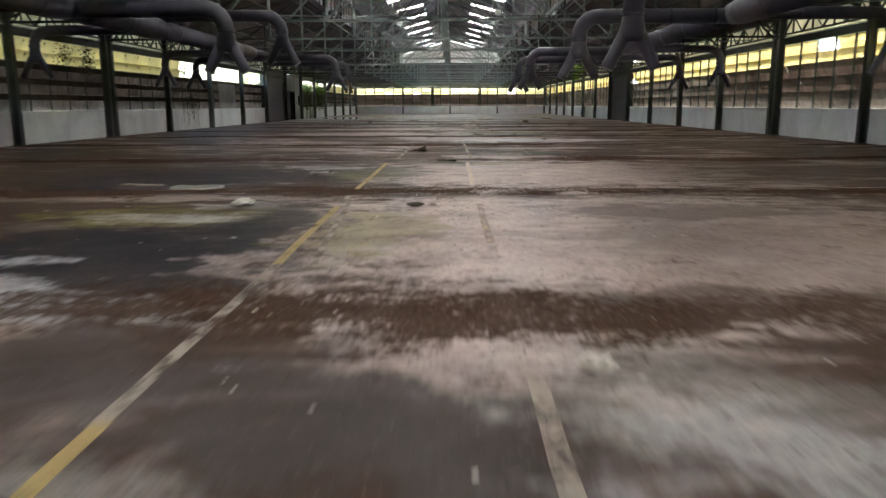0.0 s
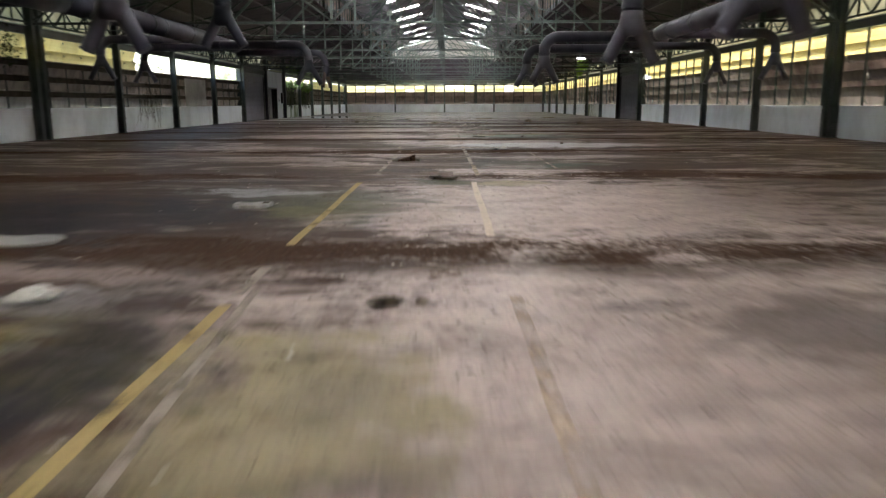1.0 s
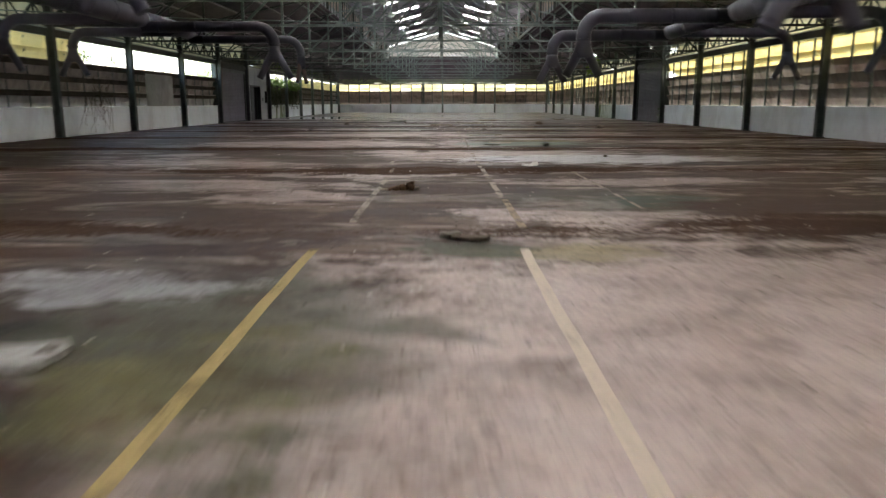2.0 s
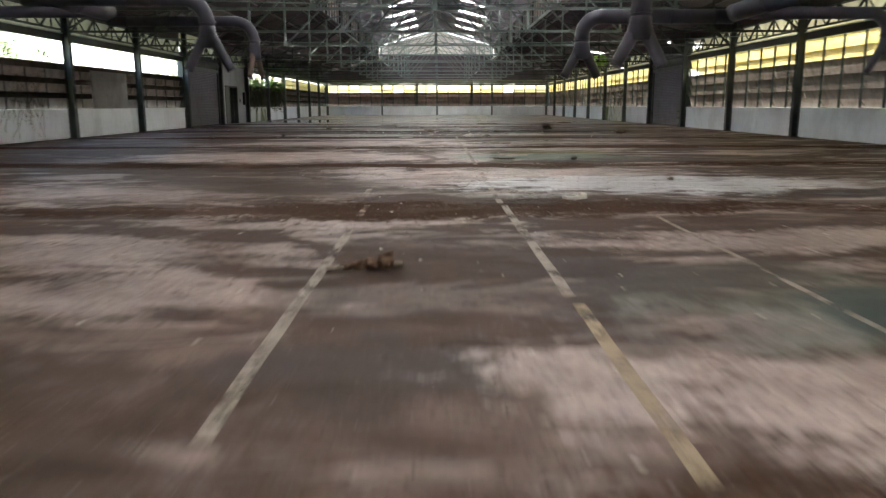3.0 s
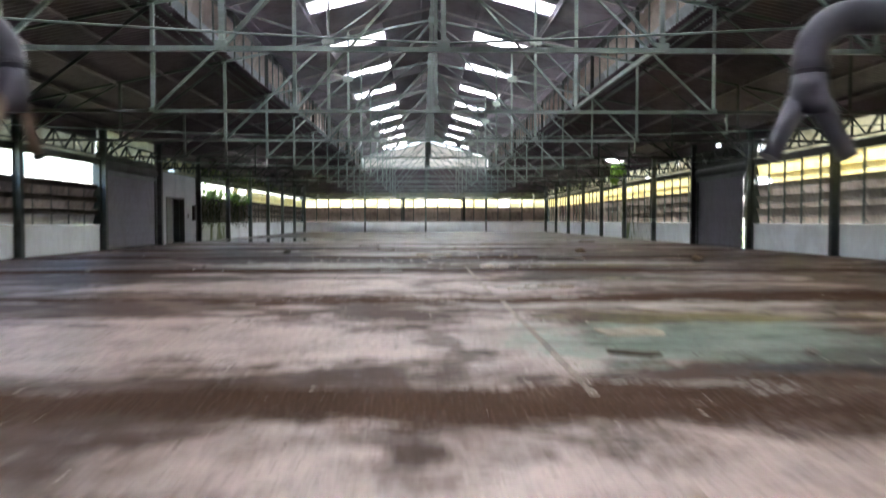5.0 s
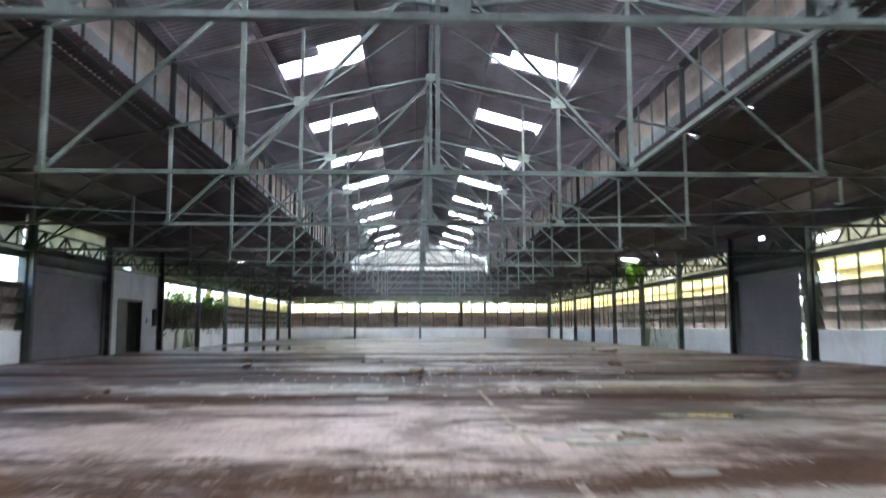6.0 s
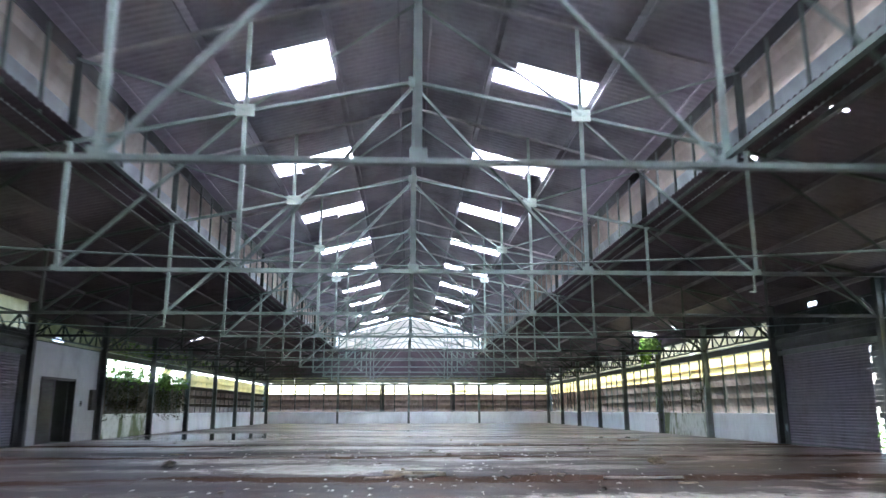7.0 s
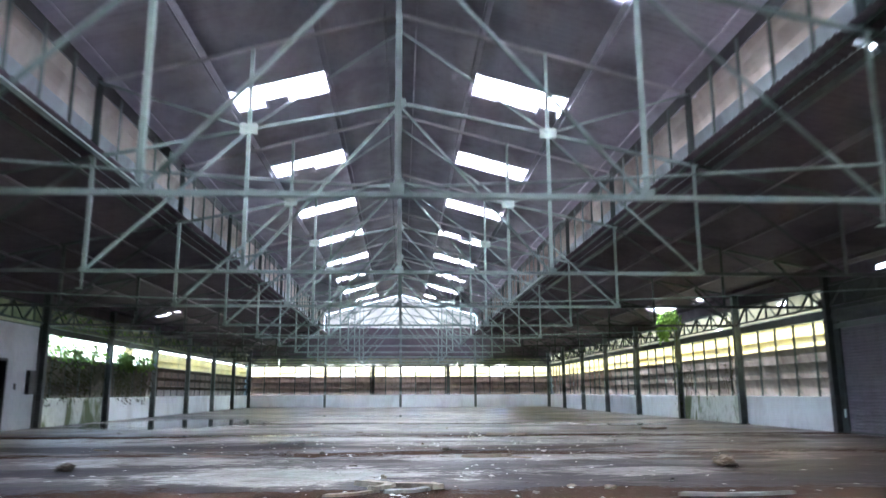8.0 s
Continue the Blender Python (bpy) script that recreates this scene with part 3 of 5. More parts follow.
def corrugated(name, xz0, xz1, ranges, mat, pitch=0.2, amp=0.028, rows=3, thick=0.012, holes=()):
    """Wavy sheeting between two lines along y, for each (y0, y1) in ranges. One mesh."""
    verts, faces = [], []
    for y0, y1 in ranges:
        n = max(2, int(round((y1 - y0) / pitch * 5)))
        base = len(verts)
        for r in range(rows + 1):
            f = r / rows
            for i in range(n + 1):
                y = y0 + (y1 - y0) * i / n
                verts.append((xz0[0] + (xz1[0] - xz0[0]) * f, y, xz0[1] + (xz1[1] - xz0[1]) * f + amp * math.cos(2 * math.pi * y / pitch)))
        for r in range(rows):
            for i in range(n):
                a = base + r * (n + 1) + i
                if any(abs(verts[a][0] - h[0]) < (h[2] if len(h) > 2 else 0.2) and abs(verts[a][1] - h[1]) < (h[3] if len(h) > 2 else 0.13) for h in holes):
                    continue
                faces.append((a, a + 1, a + n + 2, a + n + 1))
    me = bpy.data.meshes.new(name)
    me.from_pydata(verts, [], faces)
    me.materials.append(mat)
    for p in me.polygons:
        p.use_smooth = True
    ob = new(name, me)
    s = ob.modifiers.new("thickness", "SOLIDIFY")
    s.thickness, s.offset = thick, 1 if (xz1[0] - xz0[0]) > 0 else -1
    return ob


def structure(ob, label, category):
    return tagged(ob, label, category, kind="structure")


# ---- floor and ground ----
bm = bmesh.new()
bmesh.ops.create_grid(bm, x_segments=2, y_segments=2, size=0.5)
bmesh.ops.scale(bm, vec=(25.6, Y1 - Y0 + 0.4, 1), verts=bm.verts)
bmesh.ops.translate(bm, vec=(0, (Y0 + Y1) / 2, 0), verts=bm.verts)
r = bmesh.ops.extrude_face_region(bm, geom=bm.faces[:])
bmesh.ops.translate(bm, vec=(0, 0, -0.15), verts=[g for g in r["geom"] if isinstance(g, bmesh.types.BMVert)])
bmesh.ops.recalc_face_normals(bm, faces=bm.faces)
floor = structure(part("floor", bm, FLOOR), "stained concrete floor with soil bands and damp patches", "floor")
bm = bmesh.new()
bmesh.ops.create_grid(bm, x_segments=4, y_segments=4, size=1500)
bmesh.ops.translate(bm, vec=(0, 50, -0.2), verts=bm.verts)
structure(part("ground", bm, GRASS), "rough grass ground around the hall", "ground")


def painted_line(x, y0, y1, width, mat, label, lean=0.0):
    bm = bmesh.new()
    y, prev = y0, None
    while y <= y1:
        dx = lean * (y - y0) + 0.004 * math.sin(y * 1.7) + 0.003 * math.sin(y * 5.1)
        row = (bm.verts.new((x + dx - width / 2, y, 0.004)), bm.verts.new((x + dx + width / 2, y, 0.004)))
        if prev:
            bm.faces.new((prev[0], prev[1], row[1], row[0]))
        prev = row
        y += 0.4
    return structure(part("floor_line", bm, mat), label, "floor marking")


painted_line(-0.79, -6, 2.41, 0.075, LINE_PAINT, "worn yellow line painted on the floor")
painted_line(-0.80, 2.4, 5.21, 0.075, PALE_PAINT, "faded pale line painted on the floor")
painted_line(-0.805, 5.2, 8.61, 0.075, LINE_PAINT, "worn yellow line painted on the floor", -0.012)
painted_line(-0.845, 8.6, 9.5, 0.075, PALE_PAINT, "faded pale line painted on the floor")
painted_line(-0.85, 10.2, 15.4, 0.075, LINE_PAINT, "worn yellow line painted on the floor")
painted_line(-0.71, 16.3, 21.0, 0.075, PALE_PAINT, "faded pale line painted on the floor")
painted_line(-0.71, 21.4, 22.8, 0.07, FAINT_PAINT, "faint tan line painted on the floor")
painted_line(0.875, 0.5, 3.1, 0.085, PALE_PAINT, "faded pale line painted on the floor")
painted_line(0.84, 5.4, 8.9, 0.075, FAINT_PAINT, "faded tan line painted on the floor", -0.008)
painted_line(0.79, 10.6, 15.2, 0.075, BRIGHT_PAINT, "faded pale line painted on the floor")
painted_line(0.885, 16.0, 18.2, 0.075, TAN_PAINT, "worn tan line painted on the floor")
painted_line(0.86, 18.2, 22.4, 0.075, PALE_PAINT, "faded pale line painted on the floor", -0.008)
painted_line(0.80, 22.4, 24.3, 0.075, PALE_PAINT, "faded cream line painted on the floor")
painted_line(0.805, 24.3, 26.6, 0.075, FAINT_PAINT, "faded tan line painted on the floor")
painted_line(-0.83, 23.1, 23.9, 0.075, PALE_PAINT, "faded pale line painted on the floor")
painted_line(0.80, 28.0, 33.6, 0.07, PALE_PAINT, "faded pale line painted on the floor")
painted_line(0.74, 34.6, 42.0, 0.07, PALE_PAINT, "faded pale line painted on the floor")
painted_line(-0.53, 5.2, 9.0, 0.055, PALE_PAINT, "thin whitish streak beside the yellow line", -0.065)
painted_line(2.31, 17.2, 21.6, 0.05, PALE_PAINT, "thin pale line along the stained floor", -0.004)

# ---- roofs ----
HOLES = [(6.68, 46.45, 0.10, 0.05), (7.2, 43.9, 0.16, 0.07), (8.45, 94.7, 0.2, 0.13), (12.4, 66.3, 0.2, 0.13), (-11.85, 74.1, 0.2, 0.16), (-11.2, 73.7, 0.2, 0.16), (10.9, 94.5, 0.16, 0.1)]

MISSING = [(-2.7, 48.05, 0.5, 0.38)]   # sheets gone beside a skylight
TORN = [(11.9, 70.3, 0.45, 0.6), (12.3, 70.2, 0.3, 1.0)]   # open tears where the plant hangs in


def skylight_bays():
    return [y + 2.4 for y in LINES[:-1]]


whole = [(Y0 - 0.3, Y1 + 0.3)]
holes, y = [], Y0 - 0.3
for s in skylight_bays():
    holes.append((y, s))
    y = s + 1.2
holes.append((y, Y1 + 0.3))
for side, word in ((-1, "west"), (1, "east")):
    # the lower roof's shade is in its sheet colour
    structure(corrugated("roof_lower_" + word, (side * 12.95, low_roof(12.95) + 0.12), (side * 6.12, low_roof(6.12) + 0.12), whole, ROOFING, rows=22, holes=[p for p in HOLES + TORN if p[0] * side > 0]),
              "corrugated cement sheets of the lower roof, darkened for shade", "roof")
    structure(corrugated("roof_eave_" + word, (side * 6.75, high_roof(6.75) + 0.1), (side * 4.2, high_roof(4.2) + 0.1), whole, LIT_ROOFING),
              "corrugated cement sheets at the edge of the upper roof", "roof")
    structure(corrugated("roof_middle_" + word, (side * 4.2, high_roof(4.2) + 0.1), (side * 1.9, high_roof(1.9) + 0.1), holes, LIT_ROOFING, rows=6, holes=[h for h in MISSING if h[0] * side > 0]),
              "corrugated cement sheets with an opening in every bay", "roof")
    structure(corrugated("roof_ridge_" + word, (side * 1.9, high_roof(1.9) + 0.1), (0, high_roof(0) + 0.1), whole, LIT_ROOFING),
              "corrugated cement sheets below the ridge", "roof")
bm = bmesh.new()
profile(bm, (0, Y0 - 0.3, RIDGE + 0.16), (0, Y1 + 0.3, RIDGE + 0.16), [(-0.3, -0.1), (0, -0.02), (0.3, -0.1), (0.3, -0.08), (0, 0.01), (-0.3, -0.08)])
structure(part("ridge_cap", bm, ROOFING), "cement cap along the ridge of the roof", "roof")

for x, y, *_ in HOLES:
    s = 1 if x > 0 else -1
    ob = corrugated("roof_light", (x + s * 0.5, low_roof(abs(x) + 0.5) + 0.17), (s * max(abs(x) - 0.5, 6.62), low_roof(max(abs(x) - 0.5, 6.62)) + 0.17), [(y - 0.4, y + 0.4)], SKYLIGHT, thick=0.005)
    tagged(ob, "small translucent patch over a hole in the lower roof", "roof light", "roof lights over holes", "structure")

# added cover over the tear, keeps a sun spot off the floor
ob = corrugated("roof_light", (12.85, low_roof(12.85) + 0.17), (11.3, low_roof(11.3) + 0.17), [(69.0, 71.2)], SKYLIGHT, thick=0.005)
tagged(ob, "translucent sheet added over the torn roof to diffuse the sun", "roof light", "roof lights over holes", "structure")

rnd = random.Random(4)
for side in (-1, 1):
    for s in skylight_bays():
        x0 = 1.9
        ob = corrugated("skylight", (side * 4.3, high_roof(4.3) + 0.13), (side * (x0 - 0.1), high_roof(x0 - 0.1) + 0.13), [(s - 0.06, s + 1.26)], SKYLIGHT, thick=0.006)
        tagged(ob, "white translucent corrugated skylight sheet in the roof", "skylight", "skylights in the upper roof", "structure")
        if rnd.random() < 0.45:
            a = rnd.choice((1.75, 2.9, 3.6))
            b = a + rnd.uniform(0.5, 0.9)
            y0 = s + rnd.choice((-0.1, 0.75))
            cover = corrugated("roof_patch", (side * b, high_roof(b) + 0.075), (side * a, high_roof(a) + 0.075), [(y0, y0 + 0.55)], LIT_ROOFING, thick=0.008)
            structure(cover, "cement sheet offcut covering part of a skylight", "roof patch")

for x, y, dx, dy in MISSING:
    s = 1 if x > 0 else -1
    ob = corrugated("skylight", (x + s * (dx + 0.3), high_roof(abs(x) + dx + 0.3) + 0.15), (s * 1.8, high_roof(1.8) + 0.15), [(y - dy - 0.1, y + dy + 0.1)], SKYLIGHT, thick=0.006)
    tagged(ob, "white translucent sheet over a missing roof sheet", "skylight", "skylights in the upper roof", "structure")

for side in (-1, 1):
    for x in (0.35, 1.75, 4.3, 6.0):
        z = high_roof(x)
        structure(part("purlin", bar((side * x, Y0, z), (side * x, Y1, z), angle(0.045)), LIT_ROOFING), "grey steel purlin under the upper roof", "purlin")
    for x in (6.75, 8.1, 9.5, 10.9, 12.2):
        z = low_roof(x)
        structure(part("purlin", bar((side * x, Y0, z), (side * x, Y1, z), angle(0.1)), DIM_STEEL if x < 7 else ROOFING), "steel purlin under the lower roof", "purlin")


# ---- trusses ----
def truss():
    t = empty("roof_truss", label="pale green steel roof truss spanning the hall", category="roof truss", group="roof trusses")
    # members beyond the clerestory get darker tones for the shade under the lower roof
    chord, web, thin = twin(0.1, 0.075), angle(0.065), angle(0.05)
    part("bottom_chord", bar((-X_CL, 0, Z_CHORD), (X_CL, 0, Z_CHORD), chord), STEEL, t)
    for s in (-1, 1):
        part("outer_chord", bar((s * X_CL, 0, Z_CHORD), (s * W, 0, Z_CHORD), chord), DIM_STEEL, t)
    part("king_post", bar((0, 0, Z_CHORD), (0, 0, RIDGE - 0.1), h_section(0.075, 0.085), (0, 1, 0)), MID_STEEL, t)
    for s in (-1, 1):
        part("top_chord", bar((0, 0.0, RIDGE_LOW), (s * (X_CL + 0.1), 0.0, low_roof(X_CL + 0.1)), twin(0.09, 0.07)), STEEL, t)
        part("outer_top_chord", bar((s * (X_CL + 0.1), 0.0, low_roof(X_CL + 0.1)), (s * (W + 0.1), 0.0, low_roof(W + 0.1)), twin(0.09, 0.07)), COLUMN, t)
        part("upper_rafter", bar((0, 0.0, RIDGE - 0.13), (s * (X_CL + 0.2), 0.0, high_roof(X_CL + 0.2) - 0.13), twin(0.1, 0.08)), PURLIN, t)
        part("post", bar((s * 3.15, 0, Z_CHORD), (s * 3.15, 0, high_roof(3.15) - 0.1), angle(0.08), (0, 1, 0)), PALE_STEEL, t)
        part("post", bar((s * X_CL, 0, Z_CHORD), (s * X_CL, 0, low_roof(X_CL)), angle(0.08), (0, 1, 0)), STEEL, t)
        part("clerestory_post", bar((s * X_CL, 0, low_roof(X_CL)), (s * X_CL, 0, Z_CL1 - 0.05), h_section(0.12, 0.1), (0, 1, 0)), COLUMN, t)
        part("post", bar((s * 9.42, 0, Z_CHORD), (s * 9.42, 0, low_roof(9.42)), angle(0.08), (0, 1, 0)), DIM_STEEL, t)
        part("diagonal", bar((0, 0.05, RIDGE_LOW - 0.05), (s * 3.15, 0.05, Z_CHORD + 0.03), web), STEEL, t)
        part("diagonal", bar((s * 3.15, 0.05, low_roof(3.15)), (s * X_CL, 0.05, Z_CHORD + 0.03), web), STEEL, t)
        part("diagonal", bar((s * X_CL, 0.05, low_roof(X_CL)), (s * 9.42, 0.05, Z_CHORD + 0.03), web), DIM_STEEL, t)
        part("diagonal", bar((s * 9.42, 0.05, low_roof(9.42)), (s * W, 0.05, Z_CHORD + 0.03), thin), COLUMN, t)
        part("strut", bar((s * 3.15, -0.05, low_roof(3.15)), (0, -0.05, RIDGE - 0.55), thin), STEEL, t)
        part("strut", bar((s * 3.15, -0.05, low_roof(3.15)), (s * X_CL, -0.05, Z_CL1 - 0.15), thin), STEEL, t)
        part("gusset_plate", boxes((s * 3.15 - 0.18, s * 3.15 + 0.18, -0.075, -0.06, low_roof(3.15) - 0.12, low_roof(3.15) + 0.12)), GUSSET, t, "pale steel gusset plate")
        part("gusset_plate", boxes((s * 3.15 - 0.09, s * 3.15 + 0.09, -0.075, -0.06, Z_CHORD - 0.03, Z_CHORD + 0.1)), STEEL, t)
        part("gusset_plate", boxes((s * X_CL - 0.07, s * X_CL + 0.07, -0.075, -0.06, Z_CHORD - 0.03, Z_CHORD + 0.07)), STEEL, t)
    part("gusset_plate", boxes((-0.09, 0.09, -0.08, -0.065, Z_CHORD - 0.03, Z_CHORD + 0.12)), STEEL, t)
    part("gusset_plate", boxes((-0.12, 0.12, -0.08, -0.065, RIDGE_LOW - 0.12, RIDGE_LOW + 0.08)), STEEL, t)
    return t


first = truss()
first.location = (0, LINES[0] + 0.2, 0)
for y in LINES[1:-1]:
    copy_thing(first, pose(0, y, 0))
copy_thing(first, pose(0, Y1 - 0.35, 0))

for y in (10, 22, 34, 46, 58, 70):
    for s in (-1, 1):
        p, q = Vector((0, y, Z_CHORD + 0.09)), Vector((s * (W - 0.1), y - 3.6, Z_CHORD + 0.09))
        mid = [p.lerp(q, f / 8) - Vector((0, 0, 0.10 * (1 - (f / 4 - 1) ** 2))) for f in range(9)]
        ob = part("bracing_rod", tube(mid, [0.018] * 9, 8), STEEL)
        tagged(ob, "thin steel bracing rod between two trusses", "bracing rod", "bracing rods", "structure")
for y in LINES[4::1]:
    for s in (-1, 1):
        if (int(y) // 6 + (s > 0)) % 3 == 0:
            ob = part("roof_tie", bar((s * 3.15, y, Z_CHORD + 0.08), (s * 3.15, min(y + 6, Y1 - 0.5), Z_CHORD + 0.08), angle(0.06)), STEEL)
            tagged(ob, "steel tie running from truss to truss", "tie", "steel ties", "structure")


# ---- clerestory ----
def clerestory(side, word):
    root = structure(empty("clerestory_" + word, side * X_CL, 0, 0), "grey louvred clerestory below the upper roof", "clerestory")
    part("sill", bar((0.02 * side, Y0, Z_CL0 + 0.05), (0.02 * side, Y1, Z_CL0 + 0.05), angle(0.09)), COLUMN, root)
    part("head", boxes((min(0.04 * side, 0.08 * side), max(0.04 * side, 0.08 * side), Y0, Y1, Z_CL1 - 0.25, Z_CL1 + 0.065)), BLACK, root, "dark board at the head of the clerestory")
    stud = boxes((-0.025, 0.025, -0.03, 0.03, Z_CL0, Z_CL1 - 0.05))
    profile(stud, (0.02 * side, 0, Z_CL0 + 0.12), (0.2 * side, 0, Z_CL0 + 0.24), angle(0.025))
    stud = part("stud", stud, MID_STEEL, root)
    n = int((Y1 - Y0) / PANE)
    for i in range(n):
        if i:
            shared("stud", stud.data, root, Matrix.Translation((0, Y0 + PANE * i, 0)))
    stud.matrix_local = Matrix.Translation((0, Y0 + 0.05, 0))
    for z0, z1, mat in ((Z_CL0 - 0.02, Z_CL0 + 0.66, CLERE), (Z_CL0 + 0.52, Z_CL0 + 1.20, CLERE_TAN), (Z_CL0 + 1.06, Z_CL1 - 0.04, CLERE_TAN)):
        slab = bmesh.new()
        for k in range(5):
            f0, f1 = k / 5, (k + 1) / 5
            vs = [slab.verts.new((side * (0.30 - 0.16 * f + 0.03 * math.sin(f * math.pi)), yy, z0 + (z1 - z0) * f)) for f in (f0, f1) for yy in (0.0, PANE)]
            slab.faces.new((vs[0], vs[1], vs[3], vs[2]))
        bmesh.ops.remove_doubles(slab, verts=slab.verts, dist=0.001)
        r = bmesh.ops.extrude_face_region(slab, geom=slab.faces[:])
        bmesh.ops.translate(slab, vec=(side * 0.008, 0, 0), verts=[g for g in r["geom"] if isinstance(g, bmesh.types.BMVert)])
        bmesh.ops.recalc_face_normals(slab, faces=slab.faces)
        blade = part("louvre_blade", slab, mat, root)
        me = blade.data
        for i in range(n):
            if i:
                shared("louvre_blade", me, root, Matrix.Translation((0, Y0 + PANE * i, 0)))
        blade.matrix_local = Matrix.Translation((0, Y0, 0))
    return root


clerestory(-1, "west")
clerestory(1, "east")


# ---- side walls ----
def blade_mesh(name, height, lean, mat, width=PANE):
    """A fibre louvre blade, foot at the origin, leaning inwards to its head (towards -x)."""
    bm = bmesh.new()
    n = 4
    rows = []
    for k in range(n + 1):
        f = k / n
        x = lean * (1 - f) + 0.025 * math.sin(f * math.pi)
        rows.append([bm.verts.new((x, y, height * f)) for y in (0.001, width * 0.5, width - 0.001)])
    for a, b in zip(rows, rows[1:]):
        for j in range(2):
            bm.faces.new((a[j], a[j + 1], b[j + 1], b[j]))
    r = bmesh.ops.extrude_face_region(bm, geom=bm.faces[:])
    bmesh.ops.translate(bm, vec=(0.006, 0, 0), verts=[g for g in r["geom"] if isinstance(g, bmesh.types.BMVert)])
    bmesh.ops.recalc_face_normals(bm, faces=bm.faces)
    me = bpy.data.meshes.new(name)
    bm.to_mesh(me)
    bm.free()
    me.materials.append(mat)
    return me


BLADE = {"brown": blade_mesh("louvre_blade", 0.57, 0.18, BROWN), "grey": blade_mesh("louvre_blade", 0.57, 0.18, GREYLOUVRE),
         "dark": blade_mesh("louvre_blade", 0.57, 0.18, DARKLOUVRE), "yellow": blade_mesh("yellow_blade", 0.47, 0.11, YELLOW),
         "bottom": blade_mesh("louvre_blade", 0.57, 0.18, PALE_LOUVRE),
         "white": blade_mesh("yellow_blade", 0.47, 0.11, SKYLIGHT), "pale": blade_mesh("yellow_blade", 0.48, 0.10, END_YELLOW)}


def mullion_mesh():
    bm = boxes((-0.03, 0.03, -0.028, 0.028, Z_DADO, Z_PANE))
    for z, dz in ((Z_DADO + 0.05, 0.32), (Z_DADO + 0.53, 0.32), (Z_DADO + 1.0, 0.32)):
        profile(bm, (0.02, 0.026, z + dz * 0.6), (0.17, 0.026, z), angle(0.022, 0.006), (0, 1, 0))
    me = bpy.data.meshes.new("mullion")
    bm.to_mesh(me)
    bm.free()
    me.materials.append(MID_STEEL)
    return me


def fin_mesh():
    """Curved pale brackets that carry the two rows of yellow panes."""
    bm = bmesh.new()
    for z in (Z_LOUVRE - 0.02, Z_LOUVRE + 0.39):
        pts = [(0.03 + 0.15 * math.sin(f * 1.5), z + 0.36 * (1 - f ** 1.5)) for f in (0, 0.25, 0.5, 0.75, 1)]
        for (x0, z0), (x1, z1) in zip(pts, pts[1:]):
            profile(bm, (x0, 0.03, z0), (x1, 0.03, z1), [(-0.025, -0.004), (0.025, -0.004), (0.025, 0.004), (-0.025, 0.004)], (0, 1, 0))
    me = bpy.data.meshes.new("pane_bracket")
    bm.to_mesh(me)
    bm.free()
    me.materials.append(GUSSET)
    return me


def louvre_bar_mesh():
    """A slim dark upright between two columns of louvre blades."""
    bm = boxes((-0.015, 0.015, -0.018, 0.018, Z_DADO, Z_LOUVRE))
    me = bpy.data.meshes.new("louvre_bar")
    bm.to_mesh(me)
    bm.free()
    me.materials.append(COLUMN)
    return me


def thin_bar_mesh():
    """A bare pale window bar left in an open window."""
    bm = boxes((-0.02, 0.02, -0.018, 0.018, Z_LOUVRE - 0.1, Z_PANE))
    me = bpy.data.meshes.new("mullion")
    bm.to_mesh(me)
    bm.free()
    me.materials.append(GUSSET)
    return me


MULLION, FIN, LOUVRE_BAR, THIN_BAR = mullion_mesh(), fin_mesh(), louvre_bar_mesh(), thin_bar_mesh()


def outward(side, x, y, z=0):
    """Pose of a wall piece: its own +x points out of the hall."""
    return Matrix.Translation((x, y, z)) @ (Matrix.Identity(4) if side > 0 else Matrix.Diagonal((-1, 1, 1, 1)))


TORN_SHEETS = {(1, 46): (50.6, 51.9, 3.82, 4.05), (1, 58): (60.8, 61.4, 3.98, 4.10), (1, 64): (65.9, 66.4, 3.58, 3.70)}


def torn_sheet(x0, x1, y0, y1, a, b, c, d, low=Z_PLATE - 0.02, high=4.2):
    """A sheet with an oblong piece missing between a and b along the wall and c and d in height."""
    return boxes((x0, x1, y0, a, low, high), (x0, x1, b, y1, low, high), (x0, x1, a, b, low, c), (x0, x1, a, b, d, high))


